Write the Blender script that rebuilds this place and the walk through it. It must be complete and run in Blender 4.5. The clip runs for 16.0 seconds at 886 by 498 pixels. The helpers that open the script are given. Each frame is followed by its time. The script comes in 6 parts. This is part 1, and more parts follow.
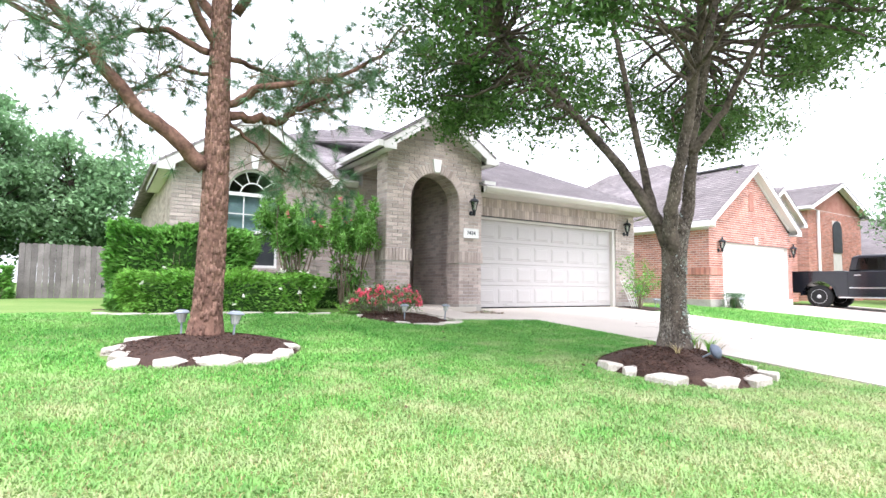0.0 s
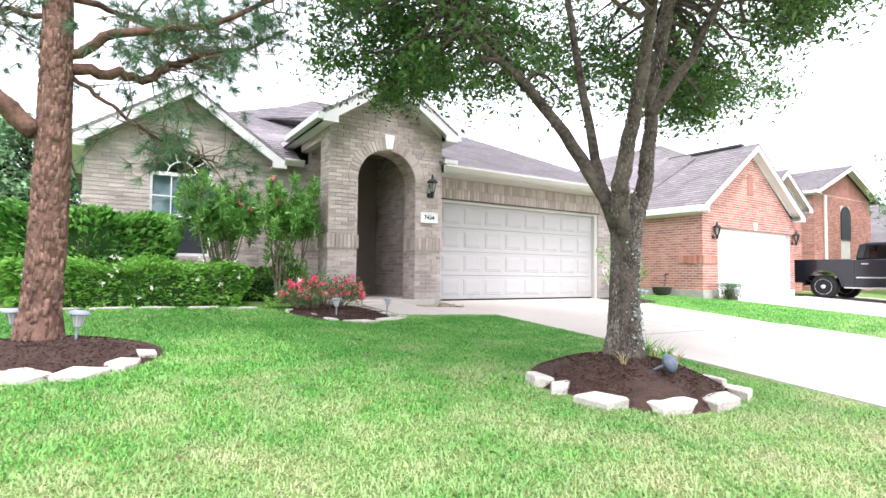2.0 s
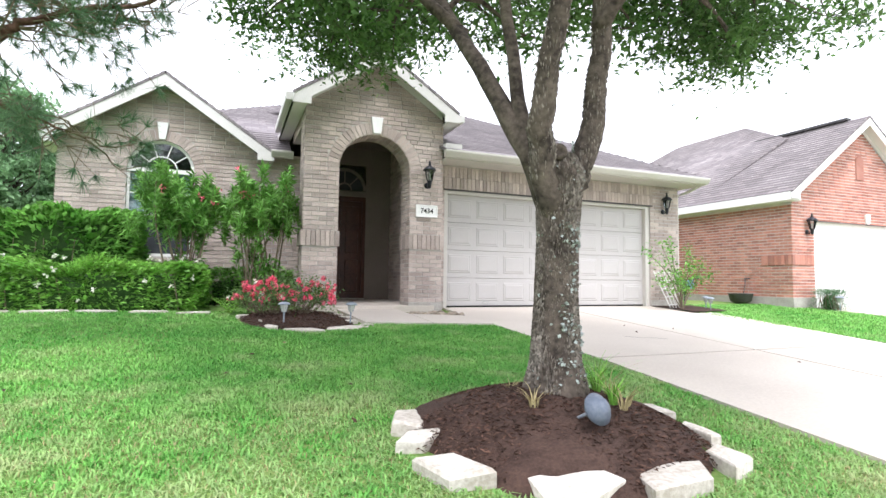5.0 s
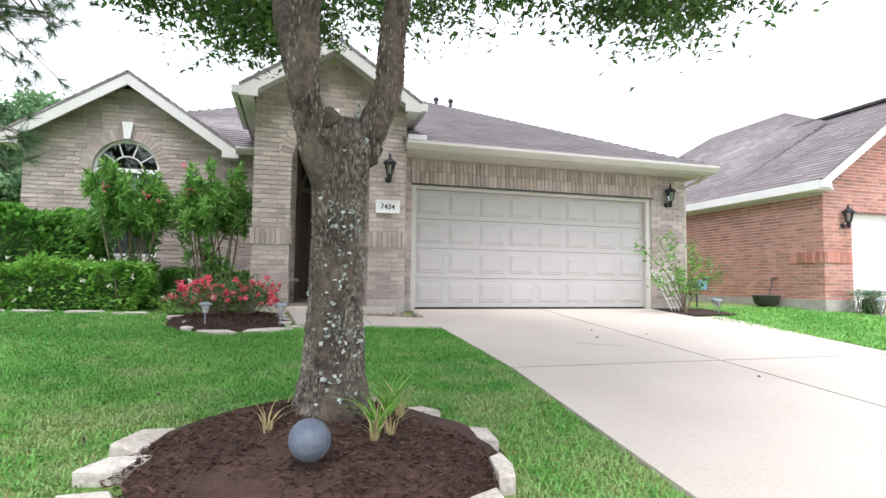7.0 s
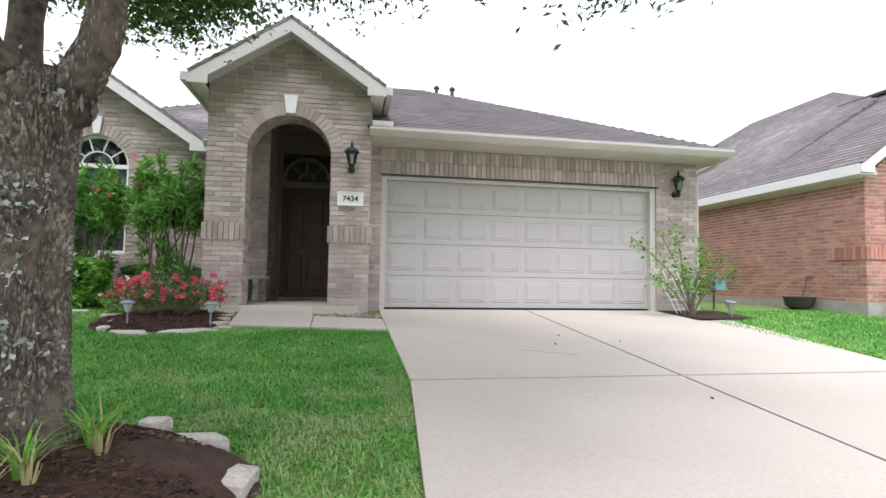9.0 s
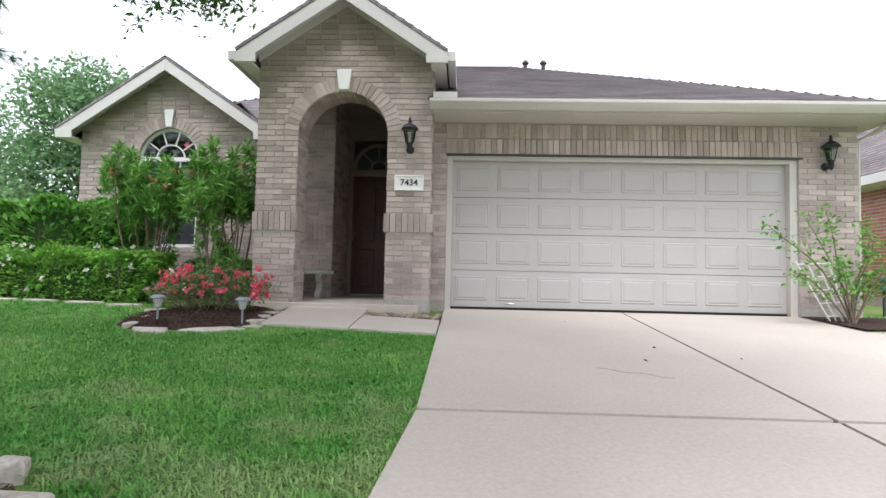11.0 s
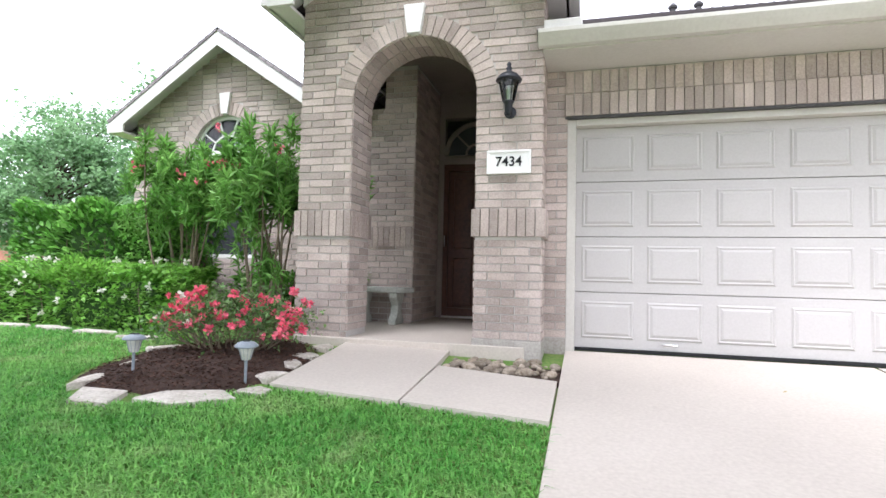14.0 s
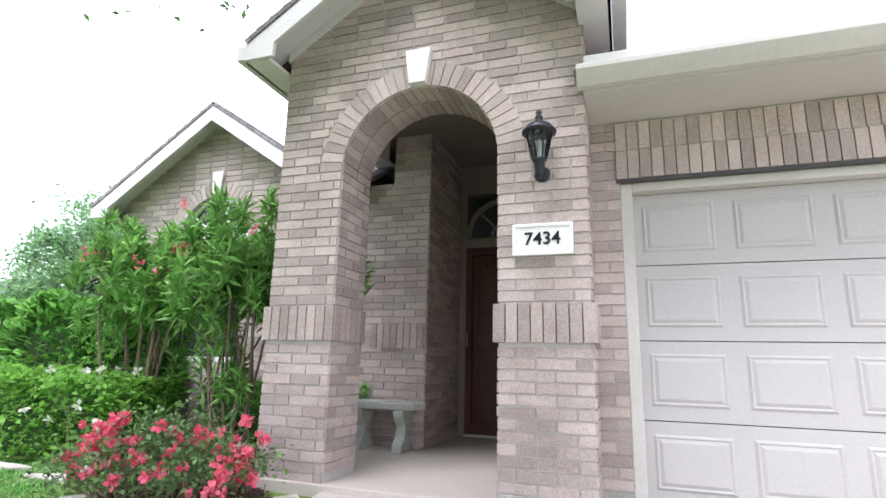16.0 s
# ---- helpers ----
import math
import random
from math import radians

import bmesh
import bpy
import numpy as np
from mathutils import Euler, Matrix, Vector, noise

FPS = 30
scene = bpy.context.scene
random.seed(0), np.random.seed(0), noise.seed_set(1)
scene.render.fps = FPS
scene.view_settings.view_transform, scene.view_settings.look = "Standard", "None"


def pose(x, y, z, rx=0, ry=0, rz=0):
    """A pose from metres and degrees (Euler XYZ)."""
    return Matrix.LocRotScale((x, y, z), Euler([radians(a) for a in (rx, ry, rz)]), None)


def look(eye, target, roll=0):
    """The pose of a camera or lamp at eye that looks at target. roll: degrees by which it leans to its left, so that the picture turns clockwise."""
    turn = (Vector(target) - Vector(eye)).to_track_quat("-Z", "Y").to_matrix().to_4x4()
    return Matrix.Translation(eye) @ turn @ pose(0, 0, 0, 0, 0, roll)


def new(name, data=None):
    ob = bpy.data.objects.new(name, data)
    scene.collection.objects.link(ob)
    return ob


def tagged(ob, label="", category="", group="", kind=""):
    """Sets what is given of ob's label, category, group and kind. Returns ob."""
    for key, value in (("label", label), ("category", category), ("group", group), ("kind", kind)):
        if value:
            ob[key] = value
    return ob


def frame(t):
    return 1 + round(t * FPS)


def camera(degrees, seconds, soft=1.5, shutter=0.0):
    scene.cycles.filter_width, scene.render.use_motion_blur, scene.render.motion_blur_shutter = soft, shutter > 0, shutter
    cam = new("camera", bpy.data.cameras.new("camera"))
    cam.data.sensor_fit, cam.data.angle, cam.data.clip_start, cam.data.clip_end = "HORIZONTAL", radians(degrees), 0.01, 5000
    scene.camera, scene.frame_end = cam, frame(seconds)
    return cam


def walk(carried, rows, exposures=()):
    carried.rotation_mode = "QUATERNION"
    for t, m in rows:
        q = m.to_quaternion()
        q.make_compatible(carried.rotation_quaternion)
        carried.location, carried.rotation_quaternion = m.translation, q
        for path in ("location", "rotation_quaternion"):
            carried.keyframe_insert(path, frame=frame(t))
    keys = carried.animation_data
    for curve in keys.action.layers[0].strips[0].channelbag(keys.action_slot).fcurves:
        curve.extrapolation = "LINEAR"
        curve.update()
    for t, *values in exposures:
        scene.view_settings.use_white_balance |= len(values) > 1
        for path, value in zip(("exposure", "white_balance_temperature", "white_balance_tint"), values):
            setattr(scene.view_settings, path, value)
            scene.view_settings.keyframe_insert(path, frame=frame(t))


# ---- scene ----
cam = camera(79.8, 16.0)
METRES, EYE, TILT, LEAN, TURN = 12.05, 1.08, 0.0, 0.0, -32.8
ROWS = [
    (0.0, 0.0, 0.0, 0.0, -0.05, 4.05, -0.67),
    (0.5, 0.022, 0.0241, 0.0018, 0.0, 3.45, -0.74),
    (1.0, 0.0411, 0.0447, 0.0035, 0.04, 2.89, -0.69),
    (1.5, 0.0646, 0.0681, 0.0064, 0.43, 2.78, -0.71),
    (2.0, 0.0868, 0.0968, 0.0057, 0.75, 2.69, -0.72),
    (2.5, 0.1055, 0.123, 0.0052, 1.23, 2.9, -0.76),
    (3.0, 0.1249, 0.1471, 0.0058, 3.68, 3.19, -0.8),
    (5.5, 0.2436, 0.2508, -0.0009, 13.0, 3.37, -0.72),
    (6.0, 0.2713, 0.2697, -0.0009, 15.42, 3.41, -0.71),
    (6.5, 0.3004, 0.2927, -0.0012, 16.3, 3.41, -0.74),
    (7.0, 0.3319, 0.3116, -0.0016, 17.04, 3.5, -0.71),
    (7.5, 0.36, 0.331, -0.0027, 17.85, 3.44, -0.8),
    (8.0, 0.3822, 0.3543, -0.002, 18.33, 3.37, -0.86),
    (8.5, 0.4, 0.3784, -0.0011, 20.23, 3.33, -0.86),
    (11.0, 0.4161, 0.5148, -0.0035, 34.91, 2.87, -1.22),
    (11.5, 0.3997, 0.5394, -0.0031, 38.65, 2.28, -1.2),
    (12.0, 0.3835, 0.5662, 0.0013, 42.19, 2.14, -1.25),
    (12.5, 0.3627, 0.5959, 0.0036, 44.05, 2.11, -1.28),
    (13.0, 0.3441, 0.6212, 0.0042, 45.27, 2.17, -1.22),
    (13.5, 0.3274, 0.6486, 0.0098, 46.81, 2.27, -1.26),
    (14.0, 0.305, 0.6751, 0.0142, 47.73, 2.79, -1.31),
    (14.5, 0.286, 0.6947, 0.0163, 47.89, 4.33, -1.35),
    (15.0, 0.2688, 0.7189, 0.026, 48.57, 6.62, -1.3),
    (15.5, 0.254, 0.7384, 0.0281, 49.76, 10.0, -1.32),
    (16.0, 0.2364, 0.7554, 0.0317, 51.61, 12.13, -1.34),
]
walk(cam, [(t, pose(0, 0, EYE, TILT, LEAN, TURN) @ pose(METRES * x, METRES * y, METRES * z, 90 + pitch, roll, yaw)) for t, x, y, z, yaw, pitch, roll in ROWS],
     exposures=[(0, 1.62, 6000, 17), (2.5, 1.54, 6000, 16), (5.5, 1.36, 6080, 14), (7.0, 1.08, 6080, 14), (8.0, 0.8, 6080, 14), (11.0, 0.86, 6080, 14), (11.5, 1.08, 6050, 14), (12.0, 1.28, 6050, 14), (13.5, 1.52, 6000, 15), (16.0, 1.58, 5850, 17)])

# ---- light: overcast, bright, soft ----
world = bpy.data.worlds.new("sky")
scene.world = world
world.use_nodes = True
wn, wl = world.node_tree.nodes, world.node_tree.links
sky = wn.new("ShaderNodeTexSky")
sky.sky_type = "NISHITA"
sky.sun_disc = False
sky.sun_elevation, sky.sun_rotation = radians(62), radians(200)
sky.air_density, sky.dust_density, sky.ozone_density = 1.0, 4.0, 1.0
hue = wn.new("ShaderNodeHueSaturation")
hue.inputs["Saturation"].default_value = 0.12
wl.new(sky.outputs[0], hue.inputs["Color"])
cloud = wn.new("ShaderNodeMix")
cloud.data_type = "RGBA"
cloud.inputs["Factor"].default_value = 0.65
cloud.inputs["B"].default_value = (7.0, 7.1, 7.25, 1)
wl.new(hue.outputs[0], cloud.inputs["A"])
wl.new(cloud.outputs["Result"], wn["Background"].inputs["Color"])
wn["Background"].inputs["Strength"].default_value = 0.15
sun_data = bpy.data.lights.new("sun", "SUN")
sun_data.energy, sun_data.angle, sun_data.color = 1.2, radians(25), (1.0, 0.97, 0.93)
sun = new("sun", sun_data)
sun.matrix_world = look((-5, -14, 30), (0, 0, 0))


# ---- materials ----
def material(name, colour, colour2=None, rough=0.8, scale=8.0, fine=60.0, bump=0.2, vary=0.0, metal=0.0, amount=0.5,
             transmit=0.0, spec=0.3):
    """Two scales of noise between two colours, fine relief, and a value that varies from piece to piece."""
    m = bpy.data.materials.new(name)
    m.use_nodes = True
    n, l = m.node_tree.nodes, m.node_tree.links
    bsdf = n["Principled BSDF"]
    bsdf.inputs["Roughness"].default_value = rough
    bsdf.inputs["Metallic"].default_value = metal
    bsdf.inputs["Specular IOR Level"].default_value = spec
    if transmit:
        bsdf.inputs["Subsurface Weight"].default_value = 0.0
    co = n.new("ShaderNodeNewGeometry")
    big, small = n.new("ShaderNodeTexNoise"), n.new("ShaderNodeTexNoise")
    big.inputs["Scale"].default_value, small.inputs["Scale"].default_value = scale, fine
    big.inputs["Detail"].default_value, small.inputs["Detail"].default_value = 5, 4
    l.new(co.outputs["Position"], big.inputs["Vector"])
    l.new(co.outputs["Position"], small.inputs["Vector"])
    add = n.new("ShaderNodeMath")
    add.operation = "ADD"
    l.new(big.outputs["Fac"], add.inputs[0])
    l.new(small.outputs["Fac"], add.inputs[1])
    span = n.new("ShaderNodeMapRange")
    span.inputs["From Min"].default_value, span.inputs["From Max"].default_value = 1 - amount * 0.5, 1 + amount * 0.5
    l.new(add.outputs[0], span.inputs["Value"])
    mix = n.new("ShaderNodeMix")
    mix.data_type = "RGBA"
    mix.inputs["A"].default_value = (*colour, 1)
    mix.inputs["B"].default_value = (*(colour2 or colour), 1)
    l.new(span.outputs[0], mix.inputs["Factor"])
    out = mix.outputs["Result"]
    if vary:
        ob = n.new("ShaderNodeObjectInfo")
        s = n.new("ShaderNodeMath")
        s.operation = "ADD"
        l.new(co.outputs["Random Per Island"], s.inputs[0])
        l.new(ob.outputs["Random"], s.inputs[1])
        w = n.new("ShaderNodeMath")
        w.operation = "FRACT"
        l.new(s.outputs[0], w.inputs[0])
        r = n.new("ShaderNodeMapRange")
        r.inputs["To Min"].default_value, r.inputs["To Max"].default_value = 1 - vary, 1 + vary * 0.7
        l.new(w.outputs[0], r.inputs["Value"])
        h = n.new("ShaderNodeHueSaturation")
        l.new(r.outputs[0], h.inputs["Value"])
        l.new(out, h.inputs["Color"])
        out = h.outputs[0]
    l.new(out, bsdf.inputs["Base Color"])
    if bump:
        b = n.new("ShaderNodeBump")
        b.inputs["Strength"].default_value, b.inputs["Distance"].default_value = bump, 0.01
        l.new(small.outputs["Fac"], b.inputs["Height"])
        l.new(b.outputs[0], bsdf.inputs["Normal"])
    if transmit:
        t = n.new("ShaderNodeBsdfTranslucent")
        l.new(out, t.inputs["Color"])
        ms = n.new("ShaderNodeMixShader")
        ms.inputs[0].default_value = transmit
        l.new(bsdf.outputs[0], ms.inputs[1])
        l.new(t.outputs[0], ms.inputs[2])
        l.new(ms.outputs[0], n["Material Output"].inputs["Surface"])
    return m


def shingle_material(name, a, b):
    m = material(name, a, b, rough=0.95, scale=1.2, fine=90, bump=0.5, amount=0.8)
    n, l = m.node_tree.nodes, m.node_tree.links
    co = n.new("ShaderNodeTexCoord")
    sep = n.new("ShaderNodeSeparateXYZ")
    l.new(co.outputs["UV"], sep.inputs[0])
    br = n.new("ShaderNodeTexBrick")
    br.inputs["Scale"].default_value = 1.0
    br.inputs["Brick Width"].default_value, br.inputs["Row Height"].default_value = 0.3, 0.14
    br.inputs["Mortar Size"].default_value = 0.008
    br.inputs["Color1"].default_value, br.inputs["Color2"].default_value = (1.0, 1.0, 1.0, 1), (0.55, 0.55, 0.58, 1)
    br.inputs["Mortar"].default_value = (0.4, 0.4, 0.4, 1)
    l.new(co.outputs["UV"], br.inputs["Vector"])
    bsdf = n["Principled BSDF"]
    src = bsdf.inputs["Base Color"].links[0].from_socket
    mul = n.new("ShaderNodeMix")
    mul.data_type, mul.blend_type = "RGBA", "MULTIPLY"
    mul.inputs["Factor"].default_value = 0.8
    l.new(src, mul.inputs["A"])
    l.new(br.outputs["Color"], mul.inputs["B"])
    l.new(mul.outputs["Result"], bsdf.inputs["Base Color"])
    return m


M_BRICK = material("brick_taupe", (0.36, 0.29, 0.255), (0.54, 0.46, 0.42), 0.9, 2.0, 70, 0.5, vary=0.24)
M_MORTAR = material("mortar_grey", (0.44, 0.41, 0.385), (0.54, 0.51, 0.485), 0.95, 3, 90, 0.4)
M_RED = material("brick_red", (0.42, 0.17, 0.125), (0.56, 0.29, 0.23), 0.9, 2.5, 60, 0.4, vary=0.3)
M_REDMORTAR = material("mortar_pale", (0.62, 0.57, 0.53), (0.72, 0.67, 0.63), 0.95, 3, 80, 0.3)
M_TRIM = material("trim_beige", (0.62, 0.60, 0.575), (0.68, 0.66, 0.635), 0.6, 1.5, 40, 0.05)
M_GUTTER = material("gutter_beige", (0.53, 0.505, 0.46), (0.59, 0.565, 0.52), 0.45, 2, 40, 0.03)
M_WHITE = material("paint_white", (0.78, 0.77, 0.75), (0.84, 0.83, 0.81), 0.5, 2, 50, 0.04)
M_GARAGE = material("garage_paint", (0.455, 0.432, 0.418), (0.495, 0.472, 0.458), 0.5, 1.2, 60, 0.04)
M_CONCRETE = material("concrete", (0.48, 0.425, 0.37), (0.60, 0.54, 0.475), 0.9, 0.7, 45, 0.2, amount=0.7)
M_FOUND = material("foundation_concrete", (0.33, 0.30, 0.27), (0.48, 0.45, 0.41), 0.95, 5, 50, 0.4)
M_ROOF = shingle_material("shingle_greybrown", (0.20, 0.175, 0.18), (0.36, 0.325, 0.325))
M_ROOF2 = shingle_material("shingle_brown", (0.21, 0.18, 0.18), (0.36, 0.325, 0.32))
M_SOIL = material("mulch", (0.03, 0.017, 0.013), (0.085, 0.05, 0.038), 1.0, 9, 60, 1.0, amount=0.7)
M_CHIP = material("mulch_chip", (0.045, 0.025, 0.018), (0.13, 0.07, 0.05), 0.95, 8, 50, 0.4, vary=0.6)
M_STONE = material("limestone", (0.42, 0.37, 0.31), (0.66, 0.61, 0.55), 0.9, 5, 40, 0.5, vary=0.12)
M_LAWN = material("lawn_earth", (0.08, 0.19, 0.03), (0.22, 0.28, 0.09), 1.0, 0.9, 35, 0.6, amount=0.6)
M_STRAW = material("grass_dry", (0.38, 0.31, 0.15), (0.50, 0.43, 0.24), 0.9, 2, 30, 0.0, vary=0.3, transmit=0.3)
M_OAKLEAF = material("oak_leaf", (0.06, 0.145, 0.035), (0.15, 0.27, 0.075), 0.55, 1.2, 12, 0.0, vary=0.5, transmit=0.35)
M_NEEDLE = material("pine_needle", (0.09, 0.19, 0.10), (0.18, 0.30, 0.15), 0.6, 1.5, 12, 0.0, vary=0.4, transmit=0.25)
M_BARK = material("oak_bark", (0.035, 0.027, 0.022), (0.15, 0.12, 0.095), 0.95, 5, 26, 1.0, amount=0.5)
M_RIDGE = material("bark_ridge", (0.10, 0.08, 0.063), (0.30, 0.265, 0.225), 0.95, 8, 40, 0.8, vary=0.55)
M_BALL = material("plastic_slate", (0.09, 0.11, 0.15), (0.15, 0.17, 0.21), 0.45, 9, 50, 0.05)
M_LICHEN = material("lichen", (0.30, 0.34, 0.31), (0.44, 0.48, 0.44), 0.95, 20, 60, 0.3)
M_PINEBARK = material("pine_bark", (0.075, 0.04, 0.03), (0.22, 0.125, 0.09), 0.95, 5, 22, 1.0, amount=0.5)
M_PLATE = material("bark_plate", (0.12, 0.065, 0.048), (0.26, 0.155, 0.115), 0.95, 6, 30, 0.8, vary=0.35)
M_HEDGE = material("hedge_leaf", (0.15, 0.37, 0.05), (0.31, 0.58, 0.11), 0.42, 1.5, 10, 0.0, vary=0.5, transmit=0.45)
M_SHRUB = material("shrub_leaf", (0.11, 0.31, 0.05), (0.26, 0.52, 0.11), 0.36, 1.5, 10, 0.0, vary=0.5, transmit=0.45)
M_OLEANDER = material("oleander_leaf", (0.13, 0.34, 0.06), (0.28, 0.52, 0.13), 0.45, 1.5, 10, 0.0, vary=0.45, transmit=0.3)
M_ROSELEAF = material("rose_leaf", (0.10, 0.20, 0.065), (0.21, 0.33, 0.11), 0.5, 3, 10, 0.0, vary=0.45, transmit=0.25)
M_FARLEAF = material("far_leaf", (0.15, 0.30, 0.13), (0.30, 0.46, 0.24), 0.7, 0.5, 5, 0.0, vary=0.35, transmit=0.4)
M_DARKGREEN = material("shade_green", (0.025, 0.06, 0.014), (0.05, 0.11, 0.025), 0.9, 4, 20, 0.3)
M_STEM = material("stem_brown", (0.14, 0.11, 0.075), (0.26, 0.21, 0.15), 0.9, 6, 40, 0.3)
M_PINK = material("petal_pink", (0.82, 0.08, 0.17), (0.92, 0.27, 0.34), 0.6, 6, 30, 0.0, vary=0.25, transmit=0.2)
M_PETALW = material("petal_white", (0.80, 0.78, 0.66), (0.86, 0.84, 0.76), 0.6, 6, 30, 0.0, vary=0.08, transmit=0.2)
M_BLACK = material("iron_black", (0.012, 0.014, 0.02), (0.03, 0.032, 0.04), 0.35, 9, 50, 0.1)
M_GREYPLASTIC = material("plastic_grey", (0.22, 0.25, 0.29), (0.30, 0.33, 0.37), 0.4, 9, 50, 0.05)
M_CLOUDY = material("cloudy_plastic", (0.50, 0.50, 0.46), (0.60, 0.60, 0.56), 0.25, 9, 50, 0.0)
M_DOOR = material("door_mahogany", (0.055, 0.018, 0.012), (0.10, 0.035, 0.022), 0.35, 3, 25, 0.1)
M_FENCE = material("fence_wood", (0.14, 0.125, 0.118), (0.25, 0.225, 0.215), 0.95, 3, 40, 0.4, vary=0.25)
M_BENCH = material("cast_stone", (0.36, 0.37, 0.33), (0.52, 0.53, 0.48), 0.95, 6, 50, 0.4)
M_PAINT = material("car_black", (0.008, 0.009, 0.014), (0.012, 0.013, 0.02), 0.12, 2, 9, 0.0, spec=0.6)
M_TYRE = material("rubber", (0.015, 0.015, 0.016), (0.03, 0.03, 0.03), 0.85, 9, 60, 0.2)
M_CHROME = material("chrome", (0.62, 0.63, 0.65), (0.70, 0.71, 0.72), 0.18, 5, 30, 0.0, metal=1.0)
M_RIM = material("alloy_silver", (0.55, 0.56, 0.58), (0.66, 0.67, 0.68), 0.3, 5, 30, 0.0, metal=0.3)
M_LAMPRED = material("tail_red", (0.30, 0.01, 0.01), (0.40, 0.02, 0.02), 0.2, 5, 30, 0.0)
M_BLIND = material("blind_teal", (0.30, 0.42, 0.45), (0.38, 0.50, 0.52), 0.6, 3, 20, 0.0)
M_SCREEN = material("insect_screen", (0.03, 0.035, 0.04), (0.05, 0.055, 0.06), 0.7, 4, 80, 0.1)
M_TEXT = material("numeral_black", (0.008, 0.008, 0.01), (0.012, 0.012, 0.014), 0.5, 5, 30, 0.0)
M_PEBBLE = material("pebble_brown", (0.22, 0.17, 0.12), (0.42, 0.36, 0.29), 0.8, 12, 50, 0.2, vary=0.4)
# Dark taupe of the door casing; on the fanlight it paints porch shade.
M_PORCH = material("porch_taupe_and_shade", (0.20, 0.165, 0.145), (0.25, 0.21, 0.185), 0.8, 2, 40, 0.1)
M_BLUE = material("meter_blue", (0.16, 0.32, 0.40), (0.2, 0.36, 0.44), 0.5, 5, 30, 0.0)
M_ASPHALT = material("asphalt", (0.045, 0.045, 0.047), (0.075, 0.075, 0.075), 0.95, 2, 90, 0.5)
M_POT = material("pot_iron", (0.05, 0.048, 0.05), (0.09, 0.085, 0.085), 0.6, 6, 40, 0.2)


def grass_material():
    """Green and straw-coloured patches, wider apart towards the house where it is lush."""
    m = material("grass_blade", (0.12, 0.38, 0.065), (0.30, 0.58, 0.15), 0.6, 1.2, 14, 0.0, vary=0.35, transmit=0.35)
    n, l = m.node_tree.nodes, m.node_tree.links
    pos = n.new("ShaderNodeNewGeometry")
    sep = n.new("ShaderNodeSeparateXYZ")
    l.new(pos.outputs["Position"], sep.inputs[0])
    worn = n.new("ShaderNodeTexNoise")
    worn.inputs["Scale"].default_value, worn.inputs["Detail"].default_value = 2.4, 8
    l.new(pos.outputs["Position"], worn.inputs["Vector"])
    lush = n.new("ShaderNodeMapRange")
    lush.inputs["From Min"].default_value, lush.inputs["From Max"].default_value = 1.5, 6.5
    lush.inputs["To Min"].default_value, lush.inputs["To Max"].default_value = 0.22, -0.12
    l.new(sep.outputs["Y"], lush.inputs["Value"])
    add = n.new("ShaderNodeMath")
    add.operation = "ADD"
    l.new(worn.outputs["Fac"], add.inputs[0])
    l.new(lush.outputs[0], add.inputs[1])
    ramp = n.new("ShaderNodeMapRange")
    ramp.inputs["From Min"].default_value, ramp.inputs["From Max"].default_value = 0.44, 0.95
    l.new(add.outputs[0], ramp.inputs["Value"])
    h = n["Principled BSDF"].inputs["Base Color"].links[0].from_socket
    mix = n.new("ShaderNodeMix")
    mix.data_type = "RGBA"
    mix.inputs["B"].default_value = (0.56, 0.54, 0.32, 1)
    l.new(ramp.outputs[0], mix.inputs["Factor"])
    l.new(h, mix.inputs["A"])
    l.new(mix.outputs["Result"], n["Principled BSDF"].inputs["Base Color"])
    l.new(mix.outputs["Result"], n["Translucent BSDF"].inputs["Color"])
    return m


M_GRASS = grass_material()


def glass_material(name, tint, rough=0.02, alpha=0.5):
    m = bpy.data.materials.new(name)
    m.use_nodes = True
    n, l = m.node_tree.nodes, m.node_tree.links
    g, t, s = n.new("ShaderNodeBsdfGlossy"), n.new("ShaderNodeBsdfTransparent"), n.new("ShaderNodeMixShader")
    g.inputs["Roughness"].default_value = rough
    t.inputs["Color"].default_value = (*tint, 1)
    f = n.new("ShaderNodeFresnel")
    f.inputs["IOR"].default_value = 1.6
    l.new(f.outputs[0], s.inputs[0])
    l.new(t.outputs[0], s.inputs[1])
    l.new(g.outputs[0], s.inputs[2])
    l.new(s.outputs[0], n["Material Output"].inputs["Surface"])
    return m


M_GLASS = glass_material("window_glass", (0.86, 0.92, 0.92))
M_CARGLASS = glass_material("car_glass", (0.10, 0.11, 0.12))


